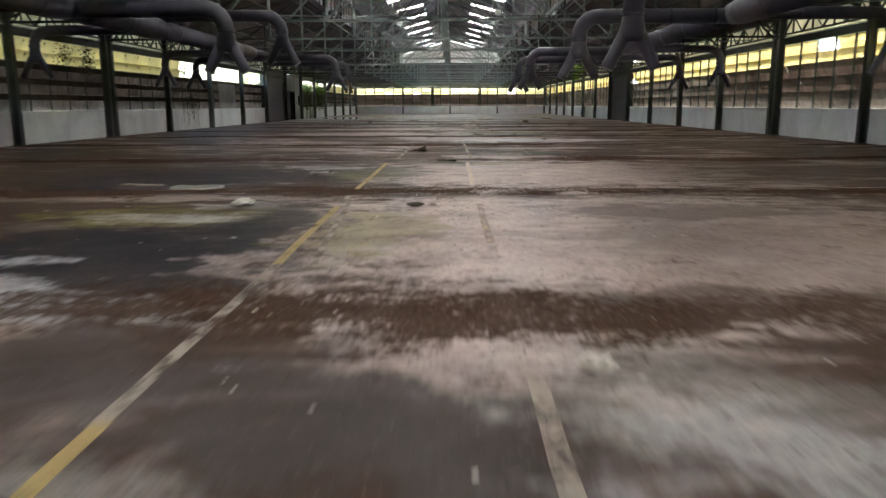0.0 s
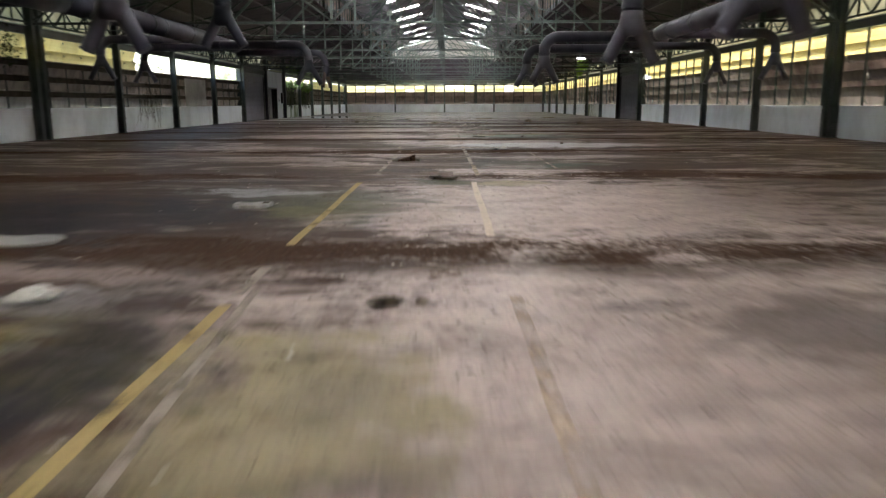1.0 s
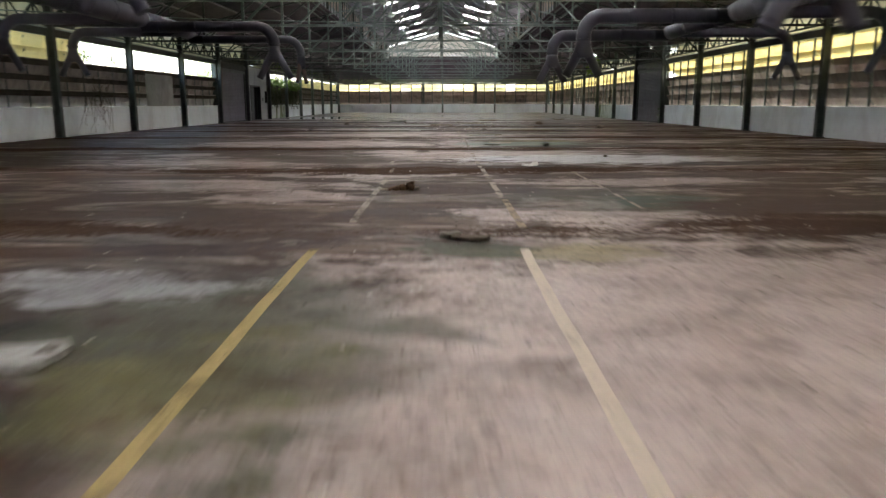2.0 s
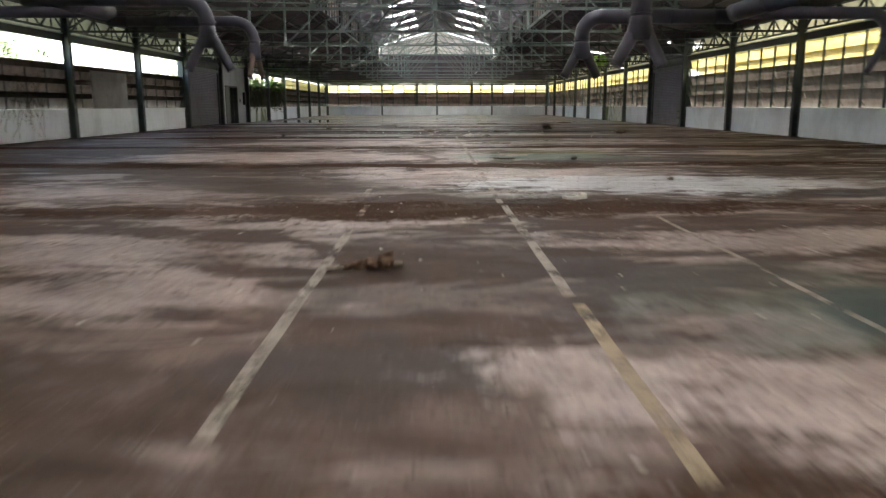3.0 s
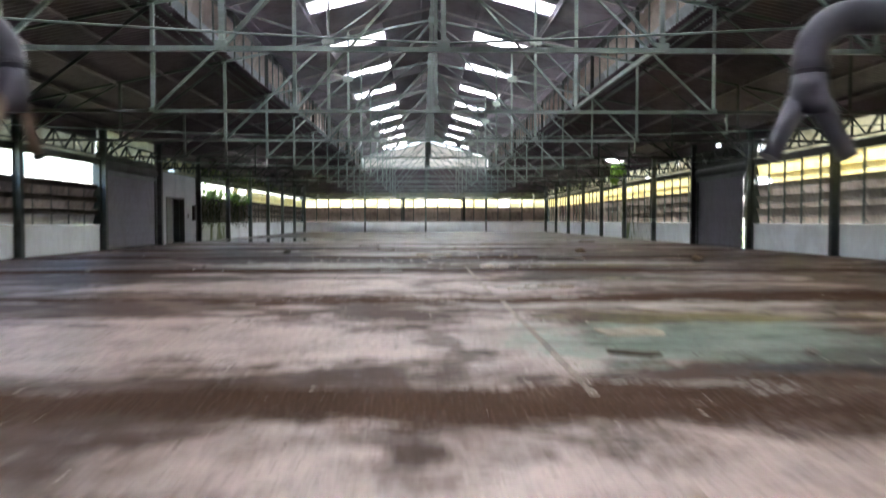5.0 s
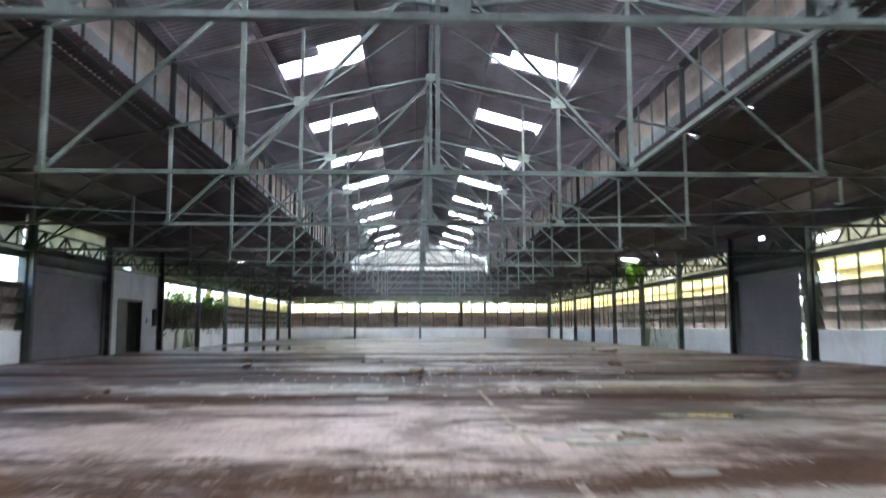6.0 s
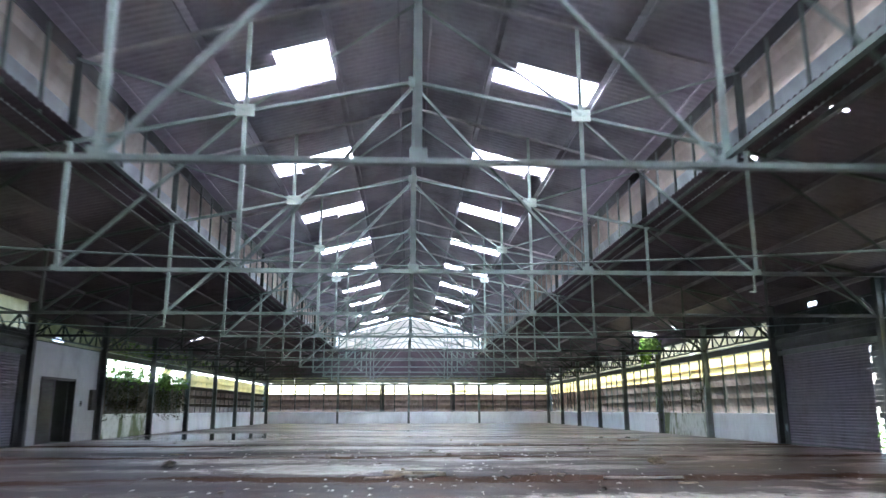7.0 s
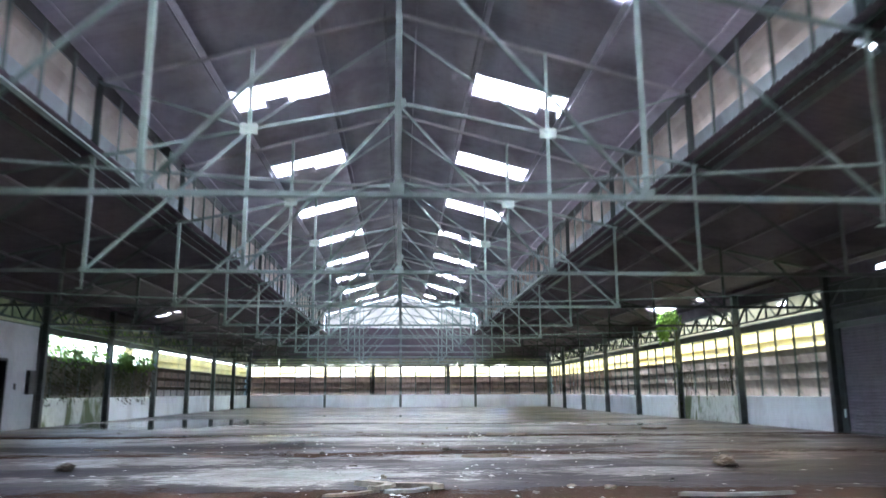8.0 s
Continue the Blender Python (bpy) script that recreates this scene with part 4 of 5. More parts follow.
def side_wall(side, word):
    wall = structure(empty("wall_" + word, side * (W + 0.1), 0, 0), "long hall wall of whitewashed dado, brown louvres and yellow panes", "wall")
    rnd = random.Random(7 + side)
    for i, y in enumerate(LINES[:-1]):
        shutter = y == 52
        door = side < 0 and y == 58
        if shutter or door:
            part("header", boxes((side * 0.0, side * 0.27, y, y + BAY, 3.46, Z_PLATE)), COLUMN, wall)
            continue
        mat = MOULD if side > 0 and y == 64 or side < 0 and y == 64 else PLASTER
        bm = boxes((side * 0.0, side * 0.18, y, y + BAY, -0.1, Z_DADO - 0.03), (side * -0.02, side * 0.2, y, y + BAY, Z_DADO - 0.03, Z_DADO))
        bmesh.ops.recalc_face_normals(bm, faces=bm.faces)
        part("dado", bm, mat, wall, "whitewashed masonry dado")
        tall = side < 0 and y >= 76
        part("header", boxes((side * -0.02, side * 0.14, y, y + BAY, Z_PANE + 0.12 * tall, Z_PLATE)), COLUMN, wall, "dark steel header beam")
        part("ledge", boxes((side * -0.06, side * 0.0, y, y + BAY, Z_PLATE + 0.005, Z_PLATE + 0.035)), GUSSET, wall)
        mat = OLIVE if side < 0 and y > 57 else CREAM
        if (side, y) in TORN_SHEETS:
            y0, y1, z0, z1 = TORN_SHEETS[side, y]
            part("upper_sheet", torn_sheet(side * 0.14, side * 0.15, y, y + BAY, y0, y1, z0, z1), mat, wall, "translucent sheet with a piece missing")
            part("patch_pane", boxes((side * 0.152, side * 0.158, y0 - 0.05, y1 + 0.05, z0 - 0.03, z1 + 0.03)), SKYLIGHT, wall, "clear white patch over the missing piece")
        else:
            part("upper_sheet", boxes((side * 0.14, side * 0.15, y, y + BAY, Z_PLATE - 0.02, 4.2)), mat, wall, "translucent sheet above the windows")
        part("eave_board", boxes((side * 0.1, side * 0.15, y, y + BAY, 4.2, 4.7)), ROOFING, wall)
        # dark strips in front of the blades imitate shade where rows overlap
        if side < 0 and y not in (64, 70):
            for r in range(3):
                z = Z_DADO + 0.477 * (r + 1)
                part("louvre_rail", boxes((-0.075, -0.05, y, y + BAY, z - 0.12, z + 0.05)), DARKLOUVRE, wall, "dark strip standing in for the shade under a louvre row")
        for k in range(5):
            yy = y + PANE * k
            kind = "grey" if side > 0 and 30 < y < 80 else "dark" if side < 0 and y in (64, 70) else "brown"
            gone = side < 0 and ((y == 34 and k > 1) or y in (40, 46, 64) or (y == 70 and k != 2))
            torn = side > 0 and y == 46 and k == 4
            if k:
                if side < 0:
                    shared("mullion", THIN_BAR if gone else MULLION, wall, outward(side, side * 0.30, yy))
                    shared("louvre_bar", LOUVRE_BAR, wall, outward(side, side * 0.07, yy))
                else:
                    shared("mullion", MULLION, wall, outward(side, side * 0.06, yy))
                if not gone and 15 < y < 80:
                    shared("pane_bracket", FIN, wall, outward(side, side * 0.06, yy))
            for r in range(3):
                m = outward(side, side * 0.08, yy, Z_DADO + 0.477 * r)
                shared("louvre_blade", BLADE["bottom" if r == 0 and kind != "dark" else kind], wall, m @ Matrix.Rotation(rnd.uniform(-0.02, 0.02), 4, "Y"))
            if gone:
                continue
            for r in range(2):
                bare = (side > 0 and y == 22 and k == 2 and r == 1) or (torn and r == 0)
                m = outward(side, side * 0.08, yy, Z_LOUVRE + 0.405 * r - 0.04)
                shared("yellow_blade", BLADE["white" if bare else "yellow"], wall, m @ Matrix.Rotation(rnd.uniform(-0.015, 0.015), 4, "Y"))
    return wall


side_wall(-1, "west")
side_wall(1, "east")


def column(x, y):
    c = structure(empty("steel_column", x, y, 0), "painted steel column on a base plate against the wall, tone set for its light", "column")
    c["group"] = "wall columns"
    # far shafts take a paler steel: the daylight on them is in the colour
    part("shaft", bar((0, 0, 0.02), (0, 0, low_roof(W)), h_section(0.2, 0.24), (1, 0, 0)), MID_STEEL if y > 75 or x > 0 and y > 60 else DIM_STEEL if y > 55 else COLUMN, c)
    part("base_plate", boxes((-0.17, 0.17, -0.16, 0.16, 0, 0.025)), COLUMN, c)
    s = -1 if x > 0 else 1
    part("knee_brace", bar((s * 0.1, 0, 3.5), (s * 1.5, 0, low_roof(abs(x) - 1.5) - 0.05), angle(0.07)), COLUMN, c)
    return c


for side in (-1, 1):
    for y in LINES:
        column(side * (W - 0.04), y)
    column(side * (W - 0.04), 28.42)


def lattice(side, y):
    g = empty("lattice_girder", side * (W - 0.02), y, 0, label="dark green steel lattice girder along the top of the wall", category="lattice girder", group="lattice girders")
    part("bottom_chord", bar((0, 0.12, 3.62), (0, BAY - 0.12, 3.62), twin(0.07, 0.06)), COLUMN, g)
    part("top_chord", bar((0, 0.12, 4.22), (0, BAY - 0.12, 4.22), twin(0.07, 0.06)), COLUMN, g)
    for k in range(4):
        yy = 0.12 + (BAY - 0.24) * k / 4
        ym, ye = yy + (BAY - 0.24) / 8, yy + (BAY - 0.24) / 4
        part("diagonal", bar((0, yy, 3.62), (0, ym, 4.22), angle(0.06)), COLUMN, g)
        part("diagonal", bar((0, ym, 4.22), (0, ye, 3.62), angle(0.06)), COLUMN, g)
        part("upright", bar((0, ym, 3.62), (0, ym, 4.22), angle(0.055), (1, 0, 0)), COLUMN, g)
    return g


one = lattice(-1, LINES[0])
for side in (-1, 1):
    for y in LINES[:-1]:
        if side > 0 or y != LINES[0]:
            copy_thing(one, pose(side * (W - 0.02), y, 0))


# ---- end walls ----
def end_wall(y, sign, word, plain=False):
    """sign: the way out of the hall."""
    wall = structure(empty("wall_" + word, 0, y, 0), "end wall with pale dado, brown louvres and a band of yellow panes", "wall")
    q = W / 2
    part("gable_sheet", profile(bmesh.new(), (0, sign * 0.2, 0), (0, sign * 0.21, 0),
         [(-X_CL, 6.6), (X_CL, 6.6), (X_CL, Z_CL1 - 0.05), (0, RIDGE - 0.05), (-X_CL, Z_CL1 - 0.05)]), GABLE, wall, "pale translucent gable sheeting")
    part("lower_sheet", profile(bmesh.new(), (0, sign * 0.2, 0), (0, sign * 0.215, 0),
         [(-W - 0.4, 3.9), (W + 0.4, 3.9), (W + 0.4, low_roof(W) + 0.1), (X_CL, low_roof(X_CL) + 0.1), (X_CL, 6.6), (-X_CL, 6.6), (-X_CL, low_roof(X_CL) + 0.1), (-W - 0.4, low_roof(W) + 0.1)]), ROOFING, wall, "dark cement sheeting above the windows")
    for s in (-1, 1):
        part("corner_pier", boxes((min(s * W, s * (W + 0.45)), max(s * W, s * (W + 0.45)), min(-sign * 0.02, sign * 0.25), max(-sign * 0.02, sign * 0.25), -0.1, 4.0)), COLUMN, wall)
    rnd = random.Random(90 + sign)

    def across(x0, x1, d0, d1, z0, z1):
        return (x0, x1, min(sign * d0, sign * d1), max(sign * d0, sign * d1), z0, z1)

    for i in range(4):
        x = -W + q * i
        part("dado", boxes(across(x, x + q, 0, 0.18, -0.1, Z_DADO)), PLASTER, wall, "whitewashed masonry dado")
        part("rail", boxes(across(x, x + q, 0, 0.1, 3.32, 3.46)), COLUMN, wall)
        # loose sheets above the rail, with gaps between them
        xx = x
        while xx < x + q - 0.01:
            wide = min(rnd.uniform(0.45, 1.1), x + q - xx)
            part("upper_sheet", boxes(across(xx, xx + wide - rnd.choice((0.0, 0.0, 0.0, 0.04)), 0.14, 0.15, 3.46 + rnd.choice((0.0, 0.0, 0.03)), 4.0)), OLIVE, wall, "mouldy translucent sheet above the windows")
            xx += wide
        for k in range(5):
            xx = x + q / 5 * k
            turn = pose(xx + q / 5, sign * 0.08, 0, 0, 0, 90) if sign > 0 else pose(xx, sign * 0.08, 0, 0, 0, -90)
            if k:
                part("mullion", boxes(across(xx - 0.05, xx + 0.05, 0, 0.08, Z_DADO, 3.32)), COLUMN, wall)
            for r in range(3):
                shared("louvre_blade", BLADE["brown"], wall, turn @ Matrix.Translation((0, 0, Z_DADO + 0.477 * r)) @ Matrix.Diagonal((1, q / 5 / PANE, 1, 1)))
            for r in range(2):
                if rnd.random() < 0.12:
                    continue
                shared("yellow_blade", BLADE["pale"], wall, turn @ Matrix.Translation((0, 0, Z_LOUVRE - 0.03 + 0.43 * r)) @ Matrix.Diagonal((1, q / 5 / PANE, 1, 1)) @ Matrix.Rotation(rnd.uniform(-0.03, 0.03), 4, "Y"))
    for x in (-q, 0, q):
        part("post", bar((x, -sign * 0.08, 0), (x, -sign * 0.08, low_roof(x)), h_section(0.2, 0.2), (0, 1, 0)), MID_STEEL, wall)
    for x in (-2.3, 4.0):
        part("short_post", bar((x, -sign * 0.05, Z_DADO), (x, -sign * 0.05, 3.6), h_section(0.26, 0.12), (0, 1, 0)), COLUMN, wall)
    for z in (3.62, 4.22):
        part("lattice_chord", bar((-W + 0.1, -sign * 0.06, z), (W - 0.1, -sign * 0.06, z), twin(0.07, 0.06)), COLUMN, wall)
    for k in range(36):
        x0 = -W + 0.2 + 0.69 * k
        part("lattice_diagonal", bar((x0, -sign * 0.06, 3.62 + 0.6 * (k % 2)), (x0 + 0.69, -sign * 0.06, 4.22 - 0.6 * (k % 2)), angle(0.042)), COLUMN, wall)
    return wall


end_wall(Y1 + 0.1, 1, "north")
end_wall(Y0 - 0.1, -1, "south")


# ---- shutters and the door bay ----
def shutter(side, y, label):
    s = empty("roller_shutter", side * (W + 0.1), y, 0, label=label, category="roller shutter", group="roller shutters")
    me = None
    n, h = 36, 3.1 / 36
    edge = 0.92 if side > 0 else 0.32
    for k in range(n):
        bm = bmesh.new()
        if me is None:
            pts = [(0.0, 0), (0.012, h * 0.15), (0.022, h * 0.5), (0.012, h * 0.85), (0.0, h)]
            rows = [[bm.verts.new((-side * a, yy, b)) for yy in (edge, BAY - 0.32)] for a, b in pts]
            back = [[bm.verts.new((side * 0.02, yy, b)) for yy in (edge, BAY - 0.32)] for b in (0, h)]
            for a, b in zip(rows, rows[1:]):
                bm.faces.new((a[0], a[1], b[1], b[0]))
            bm.faces.new((back[0][0], back[0][1], back[1][1], back[1][0]))
            ob = part("slat", bm, SHUTTER, s)
            me = ob.data
            ob.location = (0, 0, 0.03)
        else:
            bm.free()
            shared("slat", me, s, Matrix.Translation((0, 0, 0.03 + h * k)))
    for yy in (0.12, BAY - 0.32):
        wide = 0.12 if side > 0 and yy < 1 else 0.0
        if wide:
            part("guide_rail", boxes((0.035, 0.06, yy, yy + 0.2, 0, 3.46)), COLUMN, s, "thin bent guide rail")
            rnd = random.Random(5)
            for k in range(23):
                gap = rnd.uniform(0.05, 0.24) if k < 8 else rnd.choice((0.0, 0.0, 0.04, 0.12)) if k < 14 else rnd.choice((0.0, 0.0, 0.03))
                part("gap_cover", boxes((0.03, 0.06, yy + 0.2, edge + 0.02 - gap, 0.15 * k + 0.002, 0.15 * k + 0.148)), COLUMN, s, "bent steel strip over the gap")
            continue
        x0, x1 = sorted((side * -0.06, side * 0.04))
        if side > 0 and yy > 1:
            # rusted through in two places
            rail = boxes((x0, x1, yy, yy + 0.2, 0, 0.42), (x0, x1, yy, yy + 0.06, 0.42, 0.66), (x0, x1, yy + 0.16, yy + 0.2, 0.42, 0.66),
                         (x0, x1, yy, yy + 0.2, 0.66, 1.72), (x0, x1, yy, yy + 0.08, 1.72, 1.84), (x0, x1, yy + 0.14, yy + 0.2, 1.72, 1.84), (x0, x1, yy, yy + 0.2, 1.84, 3.46))
            part("guide_rail", rail, COLUMN, s, "guide rail rusted through in two places")
            continue
        part("guide_rail", boxes((x0, x1, yy, yy + 0.2, 0, 3.46)), COLUMN, s)
    part("lintel", boxes((min(-side * 0.08, side * 0.02), max(-side * 0.08, side * 0.02), 0.12, BAY - 0.12, 2.93, 3.08)), MID_STEEL, s, "grey steel lintel")
    part("shutter_box", tube([(side * 0.06, 0.12, 3.3), (side * 0.06, BAY - 0.12, 3.3)], [0.2, 0.2], 12), COLUMN, s)
    part("bottom_rail", boxes((min(-side * 0.03, side * 0.03), max(-side * 0.03, side * 0.03), edge, BAY - 0.32, 0, 0.06)), COLUMN, s)
    return s


shutter(1, 52, "closed grey steel roller shutter in the east wall")
shutter(-1, 52, "closed dull grey steel roller shutter in the west wall")
for side in (-1, 1):
    part("fascia", boxes((min(side * (W + 0.08), side * (W + 0.27)), max(side * (W + 0.08), side * (W + 0.27)), 52, 58, 3.5, 4.2 if side > 0 else 3.75)), COLUMN, None)
    x0, x1 = sorted((side * (W + 0.2), side * (W + 0.21)))
    if side > 0:
        structure(part("fascia_sheet", torn_sheet(x0, x1, 52, 58, 55.45, 55.95, 4.36, 4.49, 4.2, 4.7), ROOFING), "dark cement sheet with a torn hole above the fascia", "sheet")
    else:
        structure(part("fascia_sheet", boxes((x0, x1, 52, 58, 3.75, 4.7)), CREAM), "translucent cream sheet above the fascia", "sheet")
    structure(bpy.data.objects["fascia" if side < 0 else "fascia.001"], "dark sheet fascia above the roller shutter", "fascia")

for side in (-1, 1):
    for y in (52, 58) + ((64,) if side < 0 else ()):
        ob = part("jamb", boxes((min(side * (W + 0.06), side * (W + 0.34)), max(side * (W + 0.06), side * (W + 0.34)), y - 0.1, y + 0.1, 0, 3.5)), COLUMN)
        structure(ob, "dark steel jamb beside the opening", "jamb")

for x, y, drop in ((6.23, 46.0, 0.28), (6.6, 40.0, 0.42), (-6.3, 52.0, 0.3)):
    b = empty("hanging_bracket", x, y, Z_CHORD - 0.04 - drop, label="small pale steel bracket hanging from a truss chord", category="bracket", group="hanging brackets")
    part("rod", bar((0, 0, 0), (0, 0, drop + 0.01), angle(0.035), (0, 1, 0)), GUSSET, b)
    part("foot", boxes((-0.09, 0.02, -0.02, 0.02, -0.03, 0.0)), GUSSET, b)

xw = -(W + 0.1)
bay = structure(empty("wall_door_bay", xw, 58, 0), "plastered masonry bay, greyed for shade, with a dark doorway", "wall")
part("masonry", boxes((-0.2, 0, 0.1, 1.25, -0.1, 3.46), (-0.2, 0, 3.95, 5.9, -0.1, 3.46), (-0.2, 0, 1.25, 3.95, 2.3, 3.46)), SHADED_PLASTER, bay)
part("upper_sheet", torn_sheet(-0.15, -0.14, 0, BAY, 2.1, 2.9, 3.58, 3.72, 3.5), OLIVE, bay, "mouldy sheet with a piece missing")
part("patch_pane", boxes((-0.17, -0.16, 2.0, 3.0, 3.56, 3.74)), SKYLIGHT, bay)
part("eave_board", boxes((-0.15, -0.1, 0, BAY, 4.2, 4.7)), ROOFING, bay)
door = structure(empty("door_1", xw, 59.25, 0), "dark steel double door with one leaf standing open", "door")
part("frame", boxes((-0.2, 0.02, 0.0, 0.07, 0, 2.3), (-0.2, 0.02, 2.63, 2.7, 0, 2.3), (-0.2, 0.02, 0.07, 2.63, 2.22, 2.3)), BLACK, door)
leaf = part("leaf", boxes((-0.1, -0.06, 0.07, 1.1, 0.02, 2.2)), BLACK, door)
for k in range(14):
    part("leaf_slat", boxes((-0.06, -0.045, 0.12, 1.05, 0.12 + k * 0.145, 0.22 + k * 0.145)), COLUMN, leaf)
part("leaf", boxes((-1.0, -0.2, 2.52, 2.56, 0.02, 2.2)), BLACK, door)
part("leaf_edge", boxes((-0.07, -0.03, 1.1, 1.15, 0.02, 2.2)), SHUTTER, door)
# room added behind the door, its darkness put into the wall colour
room = structure(part("wall_lobby", boxes((xw - 2.3, xw - 2.2, 58.4, 63.1, -0.3, 2.7), (xw - 2.2, xw - 0.2, 58.4, 58.5, -0.3, 2.7), (xw - 2.2, xw - 0.2, 63, 63.1, -0.3, 2.7), (xw - 2.3, xw - 0.2, 58.4, 63.1, 2.7, 2.8), (xw - 2.2, xw - 0.13, 58.5, 63, -0.3, -0.02)), COLUMN), "lobby added behind the doorway, coloured dark for its gloom", "wall")
ob = part("switch_box", boxes((xw, xw + 0.14, 63.25, 63.65, 1.15, 1.95)), BLACK)
tagged(ob, "dark steel electrical box on the wall beside the doorway", "switch box")
ob = part("light_switch", boxes((xw, xw + 0.03, 62.5, 62.58, 1.3, 1.5)), BLACK)
tagged(ob, "small dark switch plate on the whitewashed wall", "switch")

ob = part("fibre_board", boxes((-(W + 0.125), -(W + 0.09), 41.9, 45.0, Z_DADO + 0.001, 2.38)), BOARD)
tagged(ob, "pale fibre board leaning on the dado over the louvres", "board")


# ---- ventilation ducts ----
def bend(p, d0, d1, r, n=6):
    """Points of a quarter bend with its corner at p, from direction d0 to d1."""
    p, d0, d1 = Vector(p), Vector(d0), Vector(d1)
    c = p - d0 * r + d1 * r
    return [c - d1 * r * math.cos(a) + d0 * r * math.sin(a) for a in (math.pi / 2 * i / n for i in range(n + 1))]


def outlet(parent, x, y, zt, r, along=(1, 0, 0), mat=None, leg_drop=0.36):
    """A Y-shaped outlet below (x, y, zt): a widening fork and two bowed legs with rims."""
    a, slim = Vector(along), 0.8 if mat else 1.0
    spread = 0.19 if mat else 0.29
    fork = tube([(x, y, zt), (x, y, zt - 0.1), (x, y, zt - 0.22), (x, y, zt - 0.34)], [r, r * 1.04, r * 1.04, r * 0.85], 18)
    for v in fork.verts:
        f = max(0.0, (zt - v.co.z - 0.08) / 0.26)
        off = (v.co - Vector((x, y, v.co.z))).dot(a)
        v.co += a * off * 0.5 * f
    part("fork", fork, DUCT, parent, "", True)
    for s in (-1, 1):
        p = Vector((x, y, zt - 0.17))
        pts, radii = [], []
        for k in range(8):
            f = k / 7
            pts.append(p + a * s * (0.06 + spread * f) + Vector((0, 0, -(leg_drop + 0.12) * f)))
            radii.append(r * slim * (0.72 - 0.14 * f))
        leg = part("leg", tube(pts, radii, 16), mat or DUCT, parent, "", True)
        d = (pts[-1] - pts[-2]).normalized()
        part("rim", tube([pts[-1] - d * 0.035, pts[-1] + d * 0.005], [r * 0.63 * slim] * 2, 16), BLACK if mat else DUCT, leg)


def duct(side, ys, x_main, x_in, x_out, z_in):
    d = empty("ventilation_duct", side * x_main, ys[0], 3.1, label="grey sheet metal ventilation duct hung below the trusses with forked outlets", category="ventilation duct", group="ventilation ducts")
    d.location = (0, 0, 0)
    z = 2.95
    rs = [0.29, 0.26, 0.22, 0.18]
    last = Y0 + 1.0
    for i, y in enumerate(ys):
        nxt = y
        part("main_pipe", tube([(side * x_main, last, z), (side * x_main, nxt - 0.5, z), (side * x_main, nxt, z)], [rs[i], rs[i], rs[min(i + 1, 3)]], 20), DUCT, d, "", True)
        for yy in np.arange(last + 0.8, nxt - 0.6, 1.9):
            part("band", tube([(side * x_main, yy, z), (side * x_main, yy + 0.04, z)], [rs[i] + 0.012] * 2, 20), DUCT, d)
        last = nxt
        for xe, r in ((x_in, 0.15 if side > 0 else (0.155, 0.145, 0.12, 0.105)[i]), (x_out, 0.125 if side > 0 else 0.12)):
            s = side if xe > x_main else -side
            zb = z_in[i] if xe < x_main else z
            fall = 0.5 if side > 0 else 0.42
            corner = (side * xe, y, zb)
            pts = [Vector((side * x_main, y, zb)), Vector((side * xe - s * 0.55, y, zb))] + bend(corner, (s, 0, 0), (0, 0, -1), 0.38) + [Vector((side * xe, y, zb - fall - 0.02))]
            branch = part("branch_pipe", tube(pts, [r] * len(pts), 16), DUCT, d, "", True)
            for f in (0.15, 0.5, 0.85):
                p = pts[0].lerp(pts[1], f)
                part("band", tube([p, p + Vector((s * 0.035, 0, 0))], [r + 0.01] * 2, 16), DUCT, branch)
            part("collar", tube([(side * xe, y, zb - fall + 0.08), (side * xe, y, zb - fall + 0.04)], [r + 0.014] * 2, 16), DUCT, branch)
            last_one = side < 0 and y == ys[-1] and xe < x_main
            outlet(d, side * xe, y, zb - fall, r, (0.3, 0.95, 0) if last_one else (1, 0, 0), RUST if last_one else None, 0.42 if side > 0 else 0.40)
    for y in (-8, -2, 4, 10, 16, 22, 28):
        r = rs[sum(y > q for q in ys)]
        part("hanger_rod", tube([(side * x_main, y, z + r * 0.95), (side * x_main, y, Z_CHORD - 0.03)], [0.014] * 2, 6), COLUMN, d)
        part("hanger_clamp", tube([(side * x_main, y - 0.03, z), (side * x_main, y + 0.03, z)], [r + 0.015] * 2, 20), COLUMN, d)
    return d


duct(1, (10.8, 15.4, 25.2, 29.7), 6.15, 3.06, 9.35, (2.88, 2.9, 2.88, 2.88))
duct(-1, (13.6, 18.1, 26.3, 29.4), 6.5, 3.6, 9.6, (2.87, 3.25, 2.78, 2.76))


